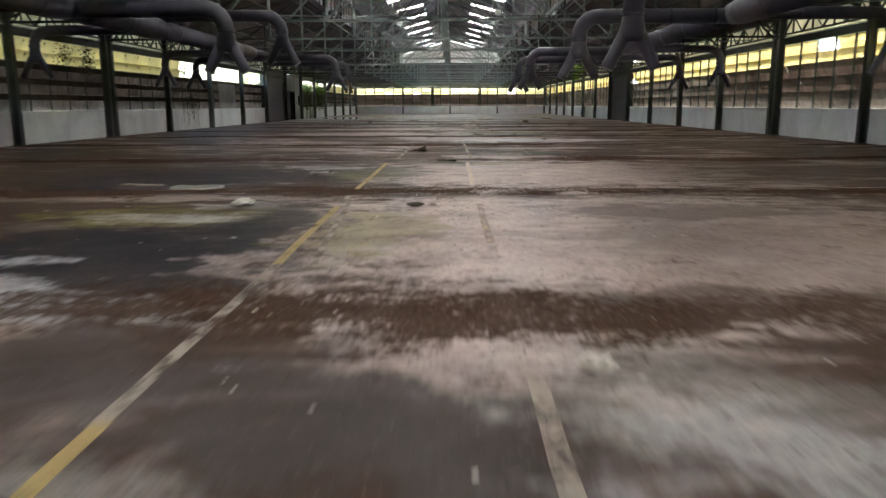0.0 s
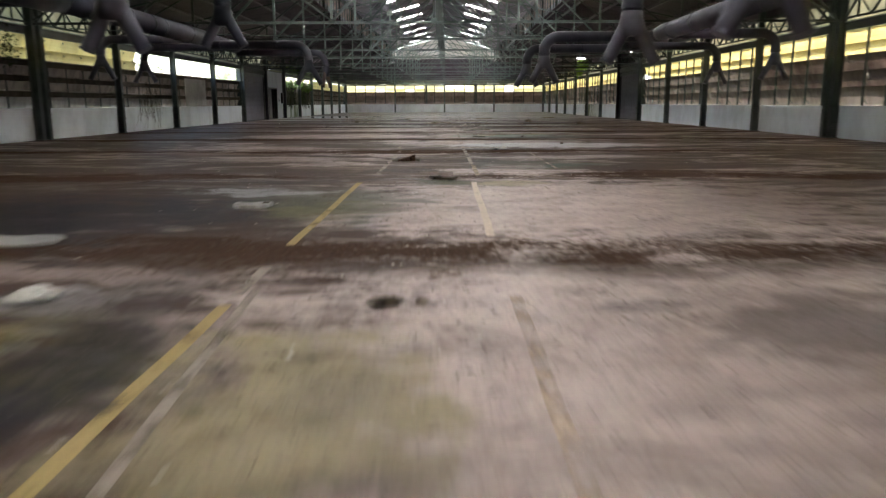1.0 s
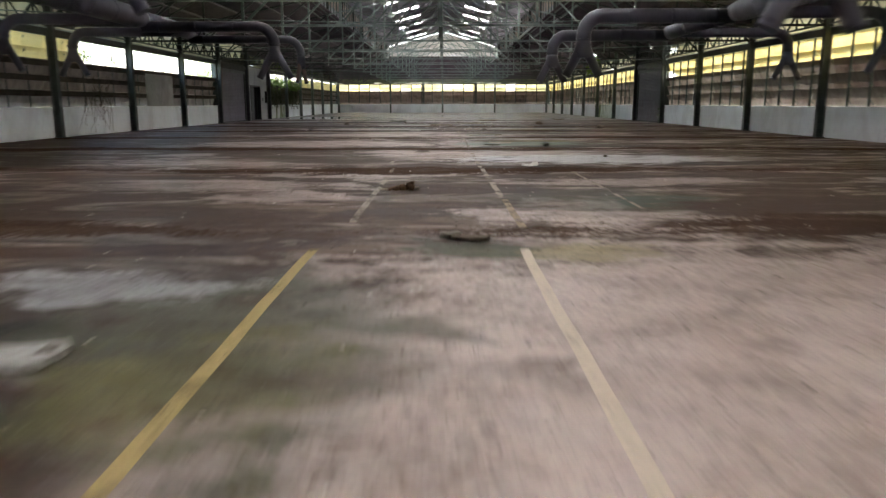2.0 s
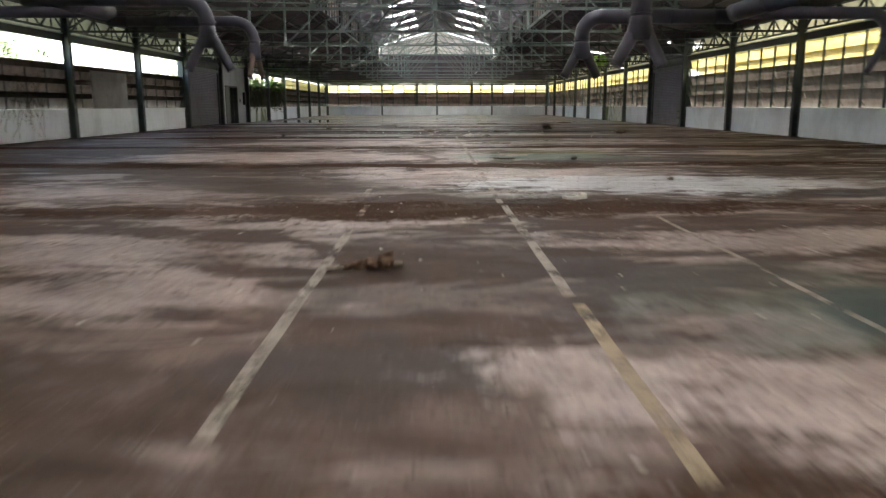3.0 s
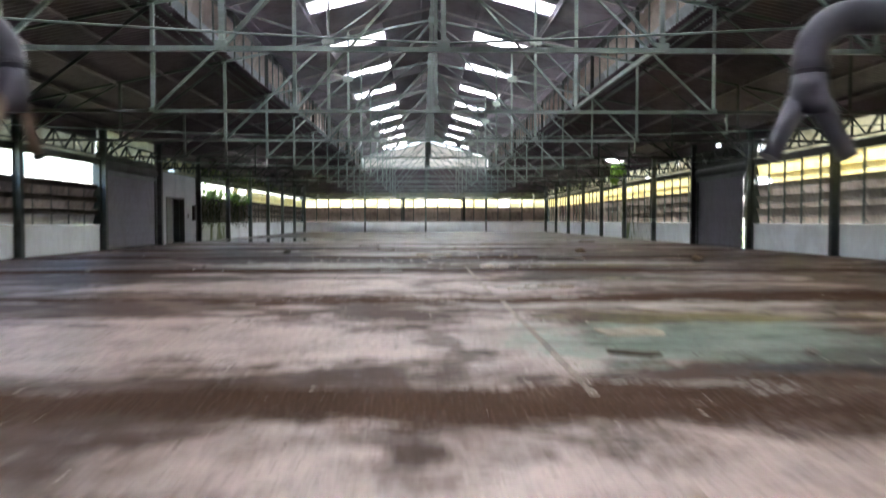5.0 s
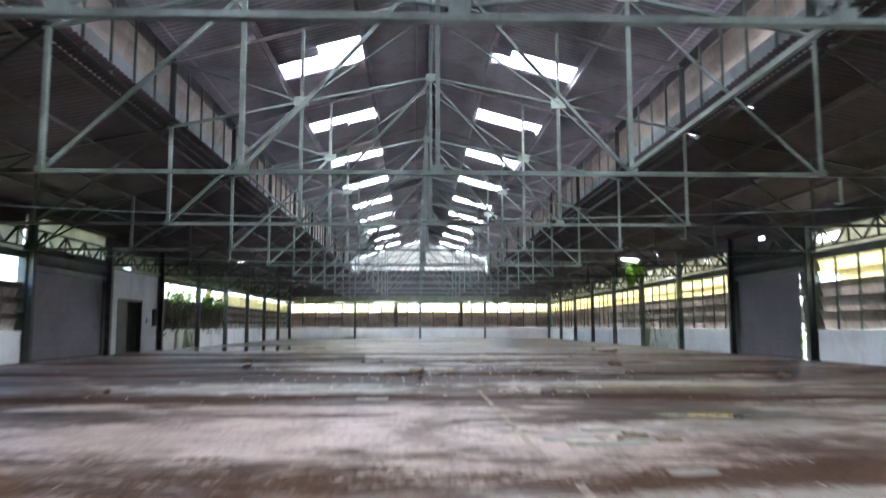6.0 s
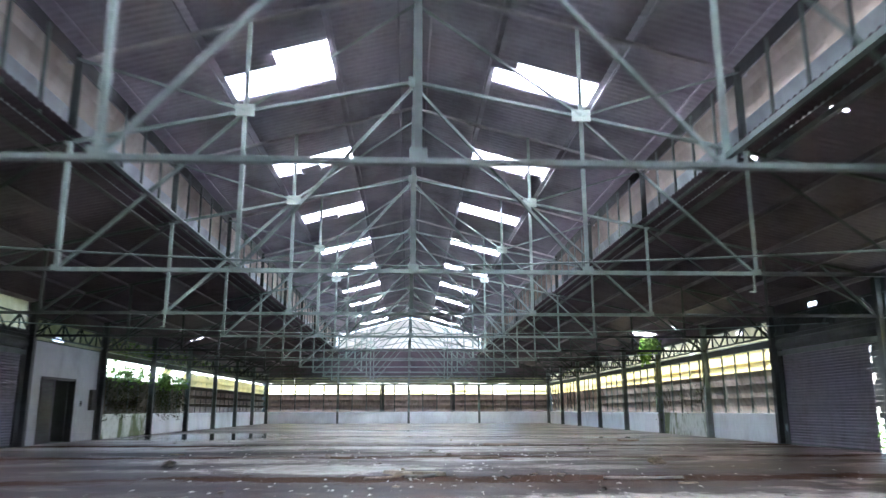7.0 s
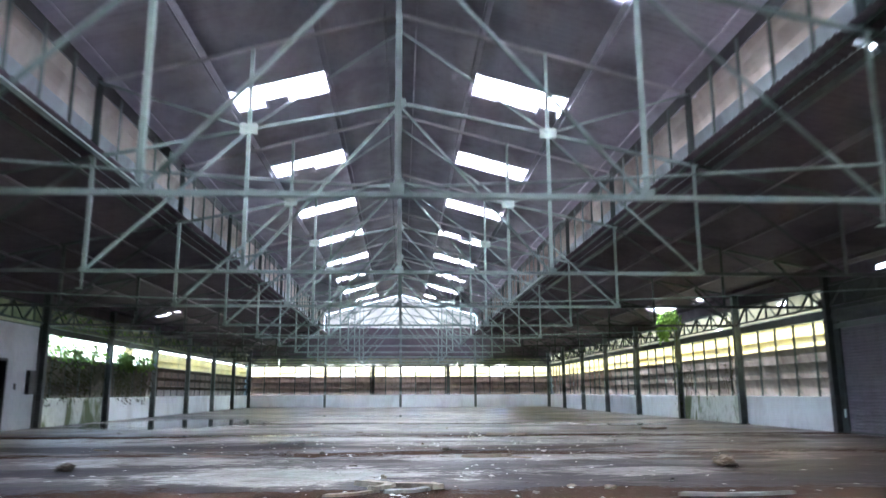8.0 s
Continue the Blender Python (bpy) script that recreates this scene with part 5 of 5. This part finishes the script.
# ---- plants ----
def leaves(name, spots, size, mat, parent, seed, droop=0.5, label=""):
    """Many small folded leaves round the given spots, each spot a centre and a spread."""
    rnd = random.Random(seed)
    verts, faces = [], []
    for (cx, cy, cz), (sx, sy, sz), count in spots:
        for _ in range(count):
            p = Vector((rnd.gauss(cx, sx), rnd.gauss(cy, sy), rnd.gauss(cz, sz)))
            d = Vector((rnd.uniform(-1, 1), rnd.uniform(-1, 1), rnd.uniform(-1, 1) - droop)).normalized()
            s = d.cross(Vector((rnd.uniform(-1, 1), rnd.uniform(-1, 1), rnd.uniform(-1, 1)))).normalized()
            k = size * rnd.uniform(0.6, 1.4)
            up = d.cross(s)
            i = len(verts)
            verts += [p, p + d * k * 0.45 + s * k * 0.3 + up * k * 0.1, p + d * k, p + d * k * 0.45 - s * k * 0.3 + up * k * 0.1]
            faces += [(i, i + 1, i + 2), (i, i + 2, i + 3)]
    me = bpy.data.meshes.new(name)
    me.from_pydata([tuple(v) for v in verts], [], faces)
    me.materials.append(mat)
    ob = new(name, me)
    if parent:
        ob.parent = parent
    if label:
        ob["label"] = label
    return ob


def stems(parent, lines, mat, r=0.012):
    for p, q in lines:
        p, q = Vector(p), Vector(q)
        rnd = random.Random(int(p.y * 100 + p.z * 10))
        pts = [p.lerp(q, f / 6) + Vector((rnd.uniform(-0.03, 0.03), rnd.uniform(-0.08, 0.08), 0)) * (0 < f < 6) for f in range(7)]
        part("stem", tube(pts, [r * (1 - 0.1 * f) for f in range(7)], 5), mat, parent)


def creeper(x, y0, y1, z0, z1, density, label, seed, mats):
    """A climbing plant over the wall between y0 and y1, from z0 to z1."""
    v = empty("creeper", x, (y0 + y1) / 2, z0, label=label, category="creeper", group="creepers on the walls")
    v.location = (0, 0, 0)
    rnd = random.Random(seed)
    lines, spots = [], []
    n = max(3, int((y1 - y0) * 2.2))
    s = 1 if x < 0 else -1
    for k in range(n):
        y = rnd.uniform(y0, y1)
        lo, hi = rnd.uniform(z0, z0 + 0.45 * (z1 - z0)), rnd.uniform(z1 - 0.3, z1)
        lines.append(((x, y + rnd.uniform(-0.4, 0.4), lo), (x, y, hi)))
        for f in np.linspace(0.05, 1, 7):
            spots.append(((x + s * 0.02, y, lo + (hi - lo) * f), (0.05, 0.22, 0.16), int(density * rnd.uniform(0.3, 1.5))))
    stems(v, lines, BARK)
    leaves("foliage", spots, 0.075, mats[0], v, seed, 0.6)
    if len(mats) > 1:
        leaves("young_foliage", [((a[0], a[1], z1 + 0.1), (0.06, 0.2, 0.18), int(density * rnd.uniform(0.0, 5.0))) for a, b, c in spots[6::7]], 0.16, mats[1], v, seed + 1, 0.2)
    return v


xl, xr = -(W + 0.02), W + 0.02
creeper(xl, 64.2, 69.9, 0.75, 2.6, 18, "dark dried creeper over the louvres with green shoots at its top", 11, (DRY_LEAF, VINE_LEAF))
creeper(xl, 70.1, 75.6, 0.8, 2.5, 20, "dark creeper with green shoots over the louvres", 12, (DRY_LEAF, VINE_LEAF))
dead = empty("creeper", 0, 0, 0, label="thin dead creeper with many twigs hanging over the dado", category="creeper", group="creepers on the walls")
rnd = random.Random(13)
twigs = []
for k in range(34):
    y, top = rnd.gauss(37.2, 0.55), rnd.uniform(1.2, 2.2)
    twigs.append(((xl + 0.05, y + rnd.gauss(0, 0.5), top), (xl + 0.06, y + rnd.gauss(0, 0.6), max(0.1, top - rnd.uniform(0.5, 1.5)))))
stems(dead, twigs, BARK, 0.009)
leaves("foliage", [((xl + 0.05, y, z), (0.03, 0.25, 0.25), 40) for y, z in ((36.6, 1.6), (37.2, 1.5), (37.7, 1.2), (37.1, 0.9))], 0.05, DRY_LEAF, dead, 13, 0.6)
creeper(xl - 0.2, 36.2, 39.6, 2.35, 3.3, 7, "thin green creeper hanging in the open window", 14, (LEAF,))
creeper(xl - 0.05, 24.6, 27.0, 2.3, 3.35, 14, "creeper hanging behind the yellow panes", 15, (DRY_LEAF,))
creeper(xr, 64.3, 71.5, 0.9, 2.4, 2, "sparse dry creeper on the grey louvres", 16, (DRY_LEAF,))

def eave_vine(points, label, seed, mat, density):
    """A climber that trails along the top of a wall, in loose clumps with gaps."""
    v = empty("eave_creeper", 0, 0, 0, label=label, category="creeper", group="creepers along the eaves")
    rnd = random.Random(seed)
    p, q = Vector(points[0]), Vector(points[1])
    n = int((q - p).length / 0.45)
    path = [p.lerp(q, k / n) + Vector((0, 0, rnd.uniform(-0.12, 0.12))) for k in range(n + 1)]
    part("stem", tube(path, [0.014] * (n + 1), 5), BARK, v)
    spots = []
    for c in path:
        if rnd.random() < 0.3:
            continue
        drop = rnd.uniform(0.0, 0.5)
        spots.append(((c.x, c.y, c.z - drop * 0.5), (0.1, 0.22, 0.1 + drop * 0.4), int(density * rnd.uniform(0.3, 1.6))))
    leaves("foliage", spots, 0.11, mat, v, seed, 0.5)
    return v


eave_vine(((xl + 0.05, 64.5, 3.95), (xl + 0.05, 86.0, 3.95)), "green creeper trailing along the lattice of the west wall", 71, LEAF, 26)
eave_vine(((-11.5, Y1 - 0.1, 3.85), (11.5, Y1 - 0.1, 3.85)), "green creeper trailing along the top of the end wall", 72, LEAF, 20)
eave_vine(((xr - 0.05, 72.0, 4.0), (xr - 0.05, 96.0, 3.95)), "thin green creeper trailing along the lattice of the east wall", 73, LEAF, 10)
hang = empty("hanging_plant", 11.9, 69.4, 4.75, label="bright green bushy plant hanging through a hole in the roof", category="plant")
hang.location = (0, 0, 0)
stems(hang, [((12.3, 70.4, 4.78), (11.8, 69.6 + d, 3.7 + 0.1 * d)) for d in (-1.2, -0.6, 0, 0.5, 1.1)] + [((12.45, 70.0, 4.7), (12.45, 70.05, 0.3))], BARK, 0.02)
rnd = random.Random(21)
spots = []
for k in range(17):
    cx, cy, cz = 11.9 + rnd.gauss(0, 0.22), 69.6 + rnd.gauss(0, 0.62), rnd.uniform(3.55, 4.6)
    spots.append(((cx, cy, cz), (0.1, 0.15, 0.12), rnd.randint(16, 44)))
    if rnd.random() < 0.45:
        spots += [((cx, cy, cz - 0.15 * j), (0.05, 0.07, 0.07), 8) for j in range(1, 4)]
leaves("foliage", spots, 0.17, BRIGHT_LEAF, hang, 21, 0.5)
leaves("old_foliage", [((a[0] + 0.1, a[1], a[2] + 0.05), b, int(n * 0.6)) for a, b, n in spots[::2]], 0.16, LEAF, hang, 24, 0.5)
leaves("trailing_foliage", [((12.42, 70.0, 0.4 + 0.38 * k), (0.06, 0.14, 0.15), 16) for k in range(9)], 0.09, LEAF, hang, 22, 0.6)

weed = empty("weed", W - 0.05, 52.5, 0, label="bright green weed growing at the edge of the roller shutter", category="weed")
weed.location = (0, 0, 0)
leaves("foliage", [((W + 0.12, 52.8, 0.1 + 0.16 * k), (0.04, 0.07, 0.08), int(14 - 2 * k)) for k in range(5)], 0.1, LEAF, weed, 23, 0.1)
stems(weed, [((W + 0.1, 52.8, 0), (W + 0.06, 52.72, 1.0))], BARK, 0.01)


def tree(x, y, h, seed):
    t = empty("tree", x, y, -0.2, label="leafy green tree standing outside the hall", category="tree", group="trees outside")
    rnd = random.Random(seed)
    pts = [(0.12 * math.sin(k + seed), 0.12 * math.cos(k * 1.4), h * 0.6 * k / 6) for k in range(7)]
    part("trunk", tube(pts, [0.2 - 0.02 * k for k in range(7)], 9), BARK, t)
    spots = []
    for k in range(9):
        a, f = rnd.uniform(0, 6.28), rnd.uniform(0.3, 0.6)
        p = Vector((0.1, 0.1, h * f))
        q = p + Vector((math.cos(a) * rnd.uniform(0.8, 2.0), math.sin(a) * rnd.uniform(0.8, 2.0), rnd.uniform(0.5, h * 0.38)))
        part("limb", tube([p, p.lerp(q, 0.5) + Vector((0, 0, 0.15)), q], [0.08, 0.055, 0.025], 6), BARK, t)
        spots.append((tuple(q), (0.55, 0.55, 0.5), 130))
        spots.append((tuple(p.lerp(q, 0.65)), (0.5, 0.5, 0.45), 70))
    leaves("crown", spots, 0.3, SUN_LEAF, t, seed, 0.3)
    return t


for k, (x, y, h) in enumerate([(-18.5, 71, 4.6), (-20, 78, 5.0), (-44, 99, 6.0), (-21, 46, 5.0), (-22.5, 50.5, 5.4), (-24, 56, 5.6)]):
    tree(x, y, h, 40 + k)


# ---- debris on the floor ----
def lump(x, y, r, flat, mat, name, label, category, seed, rot=0.0):
    bm = bmesh.new()
    bmesh.ops.create_icosphere(bm, subdivisions=3, radius=1)
    noise_shift = Vector((seed * 3.1, seed * 1.7, 0))
    for v in bm.verts:
        v.co *= 0.72 + 0.6 * noise.noise(v.co * 1.3 + noise_shift) + 0.35 * noise.noise(v.co * 3.4 + noise_shift) + 0.15 * noise.noise(v.co * 8 + noise_shift)
        v.co.z = max(v.co.z, -0.6)
        v.co = Vector((v.co.x * r, v.co.y * r * 0.62, v.co.z * flat))
    low = min(v.co.z for v in bm.verts)
    for v in bm.verts:
        v.co.z -= low - 0.002
    ob = part(name, bm, mat)
    ob.matrix_world = pose(x, y, 0.002, 0, 0, rot)
    return tagged(ob, label, category)


def slab(x, y, lx, ly, h, mat, name, label, category, rot=0.0, seed=1, lift=0.0, tilt=0.0):
    """A broken board or sheet: ragged outline, warped."""
    rnd = random.Random(seed)
    bm = bmesh.new()
    n = 14
    ring = []
    for k in range(n):
        a = 2 * math.pi * k / n
        c, s = math.cos(a), math.sin(a)
        f = 1 / max(abs(c), abs(s))
        ring.append((lx / 2 * c * f * rnd.uniform(0.86, 1.05), ly / 2 * s * f * rnd.uniform(0.8, 1.05)))
    low = [bm.verts.new((a, b, 0.0 + 0.25 * h * math.sin(3 * a / lx) ** 2)) for a, b in ring]
    top = [bm.verts.new((a * 0.98, b * 0.96, h * rnd.uniform(0.8, 1.2) + 0.25 * h * math.sin(3 * a / lx) ** 2)) for a, b in ring]
    bm.faces.new(low[::-1])
    bm.faces.new(top)
    for k in range(n):
        bm.faces.new((low[k], low[(k + 1) % n], top[(k + 1) % n], top[k]))
    bmesh.ops.triangulate(bm, faces=[f for f in bm.faces if len(f.verts) > 4])
    ob = part(name, bm, mat)
    ob.matrix_world = pose(x, y, 0.003 + lift, 0, tilt, rot)
    return tagged(ob, label, category)


lump(0.07, 8.4, 0.12, 0.032, BARK, "rubble_lump", "brown lump of broken mortar on the pale concrete", "rubble", 1, 15)
lump(0.27, 8.42, 0.04, 0.02, WOOD, "rubble_lump", "small crumb of mortar beside a larger lump", "rubble", 2)
lump(-1.97, 8.5, 0.17, 0.06, WHITE_PLASTIC, "plastic_scrap", "crumpled white plastic scrap on the mossy floor", "plastic scrap", 3, 20)
slab(-3.15, 10.35, 0.75, 0.5, 0.02, BOARD, "broken_sheet", "broken pale cement sheet lying on the damp floor", "cement sheet", 4, 3)
slab(-4.1, 10.7, 0.7, 0.22, 0.015, RUBBLE, "broken_sheet", "dark splintered board on the damp floor", "board", -8, 4)
slab(-1.74, 12.45, 0.44, 0.34, 0.03, FOAM, "foam_block", "flat pale block of weathered foam", "foam block", 6, 5)
lump(-1.6, 12.5, 0.05, 0.04, BARK, "rubble_lump", "dark crumb on top of a pale block", "rubble", 6)
slab(0.38, 15.4, 0.34, 0.16, 0.03, BARK, "bark_shard", "dark curled shard of bark on the floor", "bark", -15, 7)
slab(0.22, 15.5, 0.2, 0.12, 0.04, RUBBLE, "rubble_lump", "broken grey tile piece on the floor", "tile piece", 25, 8)
slab(1.72, 22.75, 0.30, 0.12, 0.03, WHITE_PLASTIC, "plastic_scrap", "white plastic scrap lying on the floor", "plastic scrap", 12, 9)
lump(1.80, 22.8, 0.10, 0.05, WHITE_PLASTIC, "plastic_scrap", "curled end of a white plastic scrap", "plastic scrap", 9, 50)
lump(3.56, 24.95, 0.05, 0.03, BARK, "rubble_lump", "dark crumb on the pale lime patch", "rubble", 10)
slab(1.46, 29.4, 0.42, 0.16, 0.022, BARK, "bark_shard", "curved dark piece of bark on green stained floor", "bark", -25, 11)
slab(1.75, 30.6, 0.7, 0.5, 0.015, CARD, "card_sheet", "soggy flattened cardboard on green stained floor", "cardboard", 8, 12)
lump(2.9, 29.3, 0.07, 0.04, RUBBLE, "rubble_lump", "small grey crumb on the stained floor", "rubble", 13)
lump(7.35, 43.7, 0.22, 0.1, WOOD, "rubble_lump", "brown lump of rotten wood on the floor", "rubble", 14, 30)
lump(1.2, 40.5, 0.2, 0.07, PAPER, "rubble_lump", "pale broken mortar lump in a row of lumps", "rubble", 15, 5)
lump(1.56, 40.55, 0.2, 0.07, PAPER, "rubble_lump", "pale broken mortar lump in a row of lumps", "rubble", 16, 15)
lump(1.84, 40.6, 0.12, 0.06, RUBBLE, "rubble_lump", "pale broken mortar lump in a row of lumps", "rubble", 17)
lump(5.2, 49.0, 0.22, 0.12, WOOD, "rubble_lump", "brown lump of rotten wood on the floor", "rubble", 18, 10)
slab(1.15, 35.65, 0.6, 0.18, 0.02, BOARD, "broken_board", "broken pale board lying on the soil", "board", 18, 19)
slab(1.55, 35.3, 0.8, 0.13, 0.03, BOARD, "broken_board", "broken weathered board lying on the soil", "board", 12, 20)
slab(1.35, 35.45, 0.6, 0.10, 0.03, PAPER, "broken_board", "narrow splintered lath lying on the soil", "board", 25, 121)
slab(1.62, 35.55, 0.5, 0.06, 0.03, BARK, "broken_board", "dark narrow lath lying on the soil", "board", 14, 122)
slab(1.25, 35.3, 0.4, 0.06, 0.03, CARD, "broken_board", "short pale lath lying on the soil", "board", 8, 123)
slab(1.85, 35.8, 0.3, 0.08, 0.03, BARK, "broken_board", "dark broken end of a board on the soil", "board", -45, 124)
slab(1.9, 35.5, 0.6, 0.1, 0.04, WOOD, "broken_board", "splintered weathered board lying on the soil", "board", -20, 21)
slab(1.6, 36.2, 0.4, 0.14, 0.02, BOARD, "broken_sheet", "broken pale sheet lying on the soil", "cement sheet", 5, 22)
slab(-0.50, 46.0, 0.75, 0.12, 0.03, WOOD, "plank", "short weathered plank in a small pile", "plank", 35, 23)
slab(0.05, 46.6, 1.2, 0.2, 0.06, CARD, "plank", "weathered plank in a small pile", "plank", -24, 24)
slab(0.15, 46.2, 0.6, 0.16, 0.04, BOARD, "plank", "pale broken plank in a small pile", "plank", 24, 25)
slab(-0.15, 46.3, 0.5, 0.16, 0.04, CARD, "plank", "splintered plank on top of a small pile", "plank", 60, 26, 0.035)
slab(1.75, 33.95, 0.4, 0.18, 0.012, BOARD, "broken_sheet", "pale flake of cement sheet on the soil", "cement sheet", 10, 141)
slab(3.85, 45.6, 1.35, 0.1, 0.04, BOARD, "plank", "long pale plank lying alone on the floor", "plank", 2, 27)
slab(1.6, 50.9, 1.0, 0.25, 0.05, WOOD, "plank", "weathered plank lying on the wet floor", "plank", 6, 28)
lump(1.15, 3.0, 0.12, 0.04, PAPER, "plastic_scrap", "crumpled pale plastic scrap on the floor", "plastic scrap", 29, 15)
slab(3.0, 58.0, 1.2, 0.3, 0.05, WOOD, "plank", "dark plank lying near the water", "plank", -4, 30)
slab(-2.6, 55.0, 0.9, 0.25, 0.05, BOARD, "broken_sheet", "pale broken sheet on the wet floor", "cement sheet", 10, 31)
slab(8.0, 60.5, 0.9, 0.3, 0.06, WOOD, "plank", "dark rotten plank near the east wall", "plank", 14, 32)
lump(-5.0, 49.0, 0.16, 0.08, RUBBLE, "rubble_lump", "grey mortar lump on the stained floor", "rubble", 33, 33)
lump(-2.0, 51.5, 0.12, 0.07, RUBBLE, "rubble_lump", "small grey mortar lump on the stained floor", "rubble", 34, 70)

# broken mortar, wood ends and wet cardboard over the far floor
rnd = random.Random(77)
FAR_BITS = [(RUBBLE, "rubble_lump", "grey crumb of broken mortar on the wet floor", "rubble"), (WOOD, "wood_scrap", "dark splintered scrap of wood on the wet floor", "wood scrap"),
            (CARD, "card_scrap", "soggy scrap of cardboard on the wet floor", "cardboard"), (BOARD, "broken_sheet", "pale broken shard of cement sheet", "cement sheet")]
for k in range(44):
    mat, nm, lab, cat = FAR_BITS[k % 4]
    x, y = rnd.gauss(0.5, 4.2), rnd.uniform(39, 68)
    if k % 2:
        slab(x, y, rnd.uniform(0.15, 0.5), rnd.uniform(0.05, 0.13), 0.02, mat, nm, lab, cat, rnd.uniform(-40, 40), 100 + k)
    else:
        lump(x, y, rnd.uniform(0.04, 0.09), rnd.uniform(0.02, 0.045), mat, nm, lab, cat, 100 + k, rnd.uniform(0, 180))

# rotten branch with a broken end
ROTTEN = worn("rotten_wood", (0.15, 0.085, 0.05), (0.06, 0.035, 0.022), 0.95, 0, 40, 12, 0.8, 0.8)
br = empty("rotten_log", -0.36, 18.95, 0.0, label="short rotten brown log with a splintered end", category="log")
bm = tube([(-0.24 + 0.03 * k, -0.03 + 0.005 * k + 0.008 * math.sin(k * 2.3), 0.018 + 0.0028 * k) for k in range(13)], [0.014 + 0.0034 * k + 0.006 * math.sin(k * 1.9) for k in range(13)], 10)
for v in bm.verts:
    v.co += Vector((0, 1, 1)) * 0.016 * noise.noise(v.co * 30) + Vector((0, 0, 1)) * 0.01 * noise.noise(v.co * 60)
part("log", bm, ROTTEN, br)
bm = bmesh.new()
bmesh.ops.create_icosphere(bm, subdivisions=2, radius=0.07)
for v in bm.verts:
    v.co *= 0.8 + 0.9 * noise.noise(v.co * 22) + 0.4 * noise.noise(v.co * 50)
    v.co += Vector((0.1, 0.03, 0.055))
part("splintered_end", bm, ROTTEN, br)
part("pale_tip", tube([(0.14, 0.03, 0.03), (0.2, 0.035, 0.03)], [0.02, 0.018], 7), CARD, br)
part("pale_tip", tube([(-0.32, -0.035, 0.014), (-0.2, -0.03, 0.02)], [0.012, 0.016], 7), CARD, br)


# ---- loose litter ----
def litter(name, count, size, mat, label, seed, soil=False, span=None):
    """Crumbs and chips scattered over the floor, thicker along the soil bands when asked."""
    rnd = random.Random(seed)
    verts, faces = [], []
    for _ in range(count):
        y = rnd.uniform(0.5, 62) if rnd.random() < 0.8 else rnd.uniform(0.5, 30)
        if soil:
            y = 4 + 6 * rnd.randint(0, 9) + rnd.gauss(0, 0.5)
        if span:
            y = rnd.uniform(*span)
        x = rnd.gauss(0.3, 3.4)
        if abs(x) > 12:
            continue
        k, a, e = size * rnd.uniform(0.4, 1.6), rnd.uniform(0, 6.28), rnd.uniform(0.25, 0.8)
        h = k * rnd.uniform(0.15, 0.45)
        c, s = math.cos(a) * k, math.sin(a) * k
        i = len(verts)
        verts += [(x + c, y + s, 0.002), (x - s * e, y + c * e, 0.002), (x - c, y - s, 0.002), (x + s * e, y - c * e, 0.002), (x + 0.2 * c, y + 0.2 * s, 0.002 + h)]
        faces += [(i, i + 1, i + 4), (i + 1, i + 2, i + 4), (i + 2, i + 3, i + 4), (i + 3, i, i + 4)]
    me = bpy.data.meshes.new(name)
    me.from_pydata(verts, [], faces)
    me.materials.append(mat)
    return tagged(new(name, me), label, "litter", kind="stuff")


litter("soil_crumbs", 6500, 0.015, BARK, "dark soil crumbs and dry leaf scraps on the floor", 51)
litter("soil_clods", 5200, 0.015, BARK, "dark soil clods along the soil bands", 52, True)
litter("paint_chips", 700, 0.017, PAPER, "pale paint chips scattered over the floor", 53)
litter("pale_flakes", 500, 0.035, WHITE_PLASTIC, "pale flakes of lime and paint on the far floor", 55, False, (40, 60))
litter("mortar_crumbs", 900, 0.012, RUBBLE, "grey mortar crumbs scattered over the floor", 54)
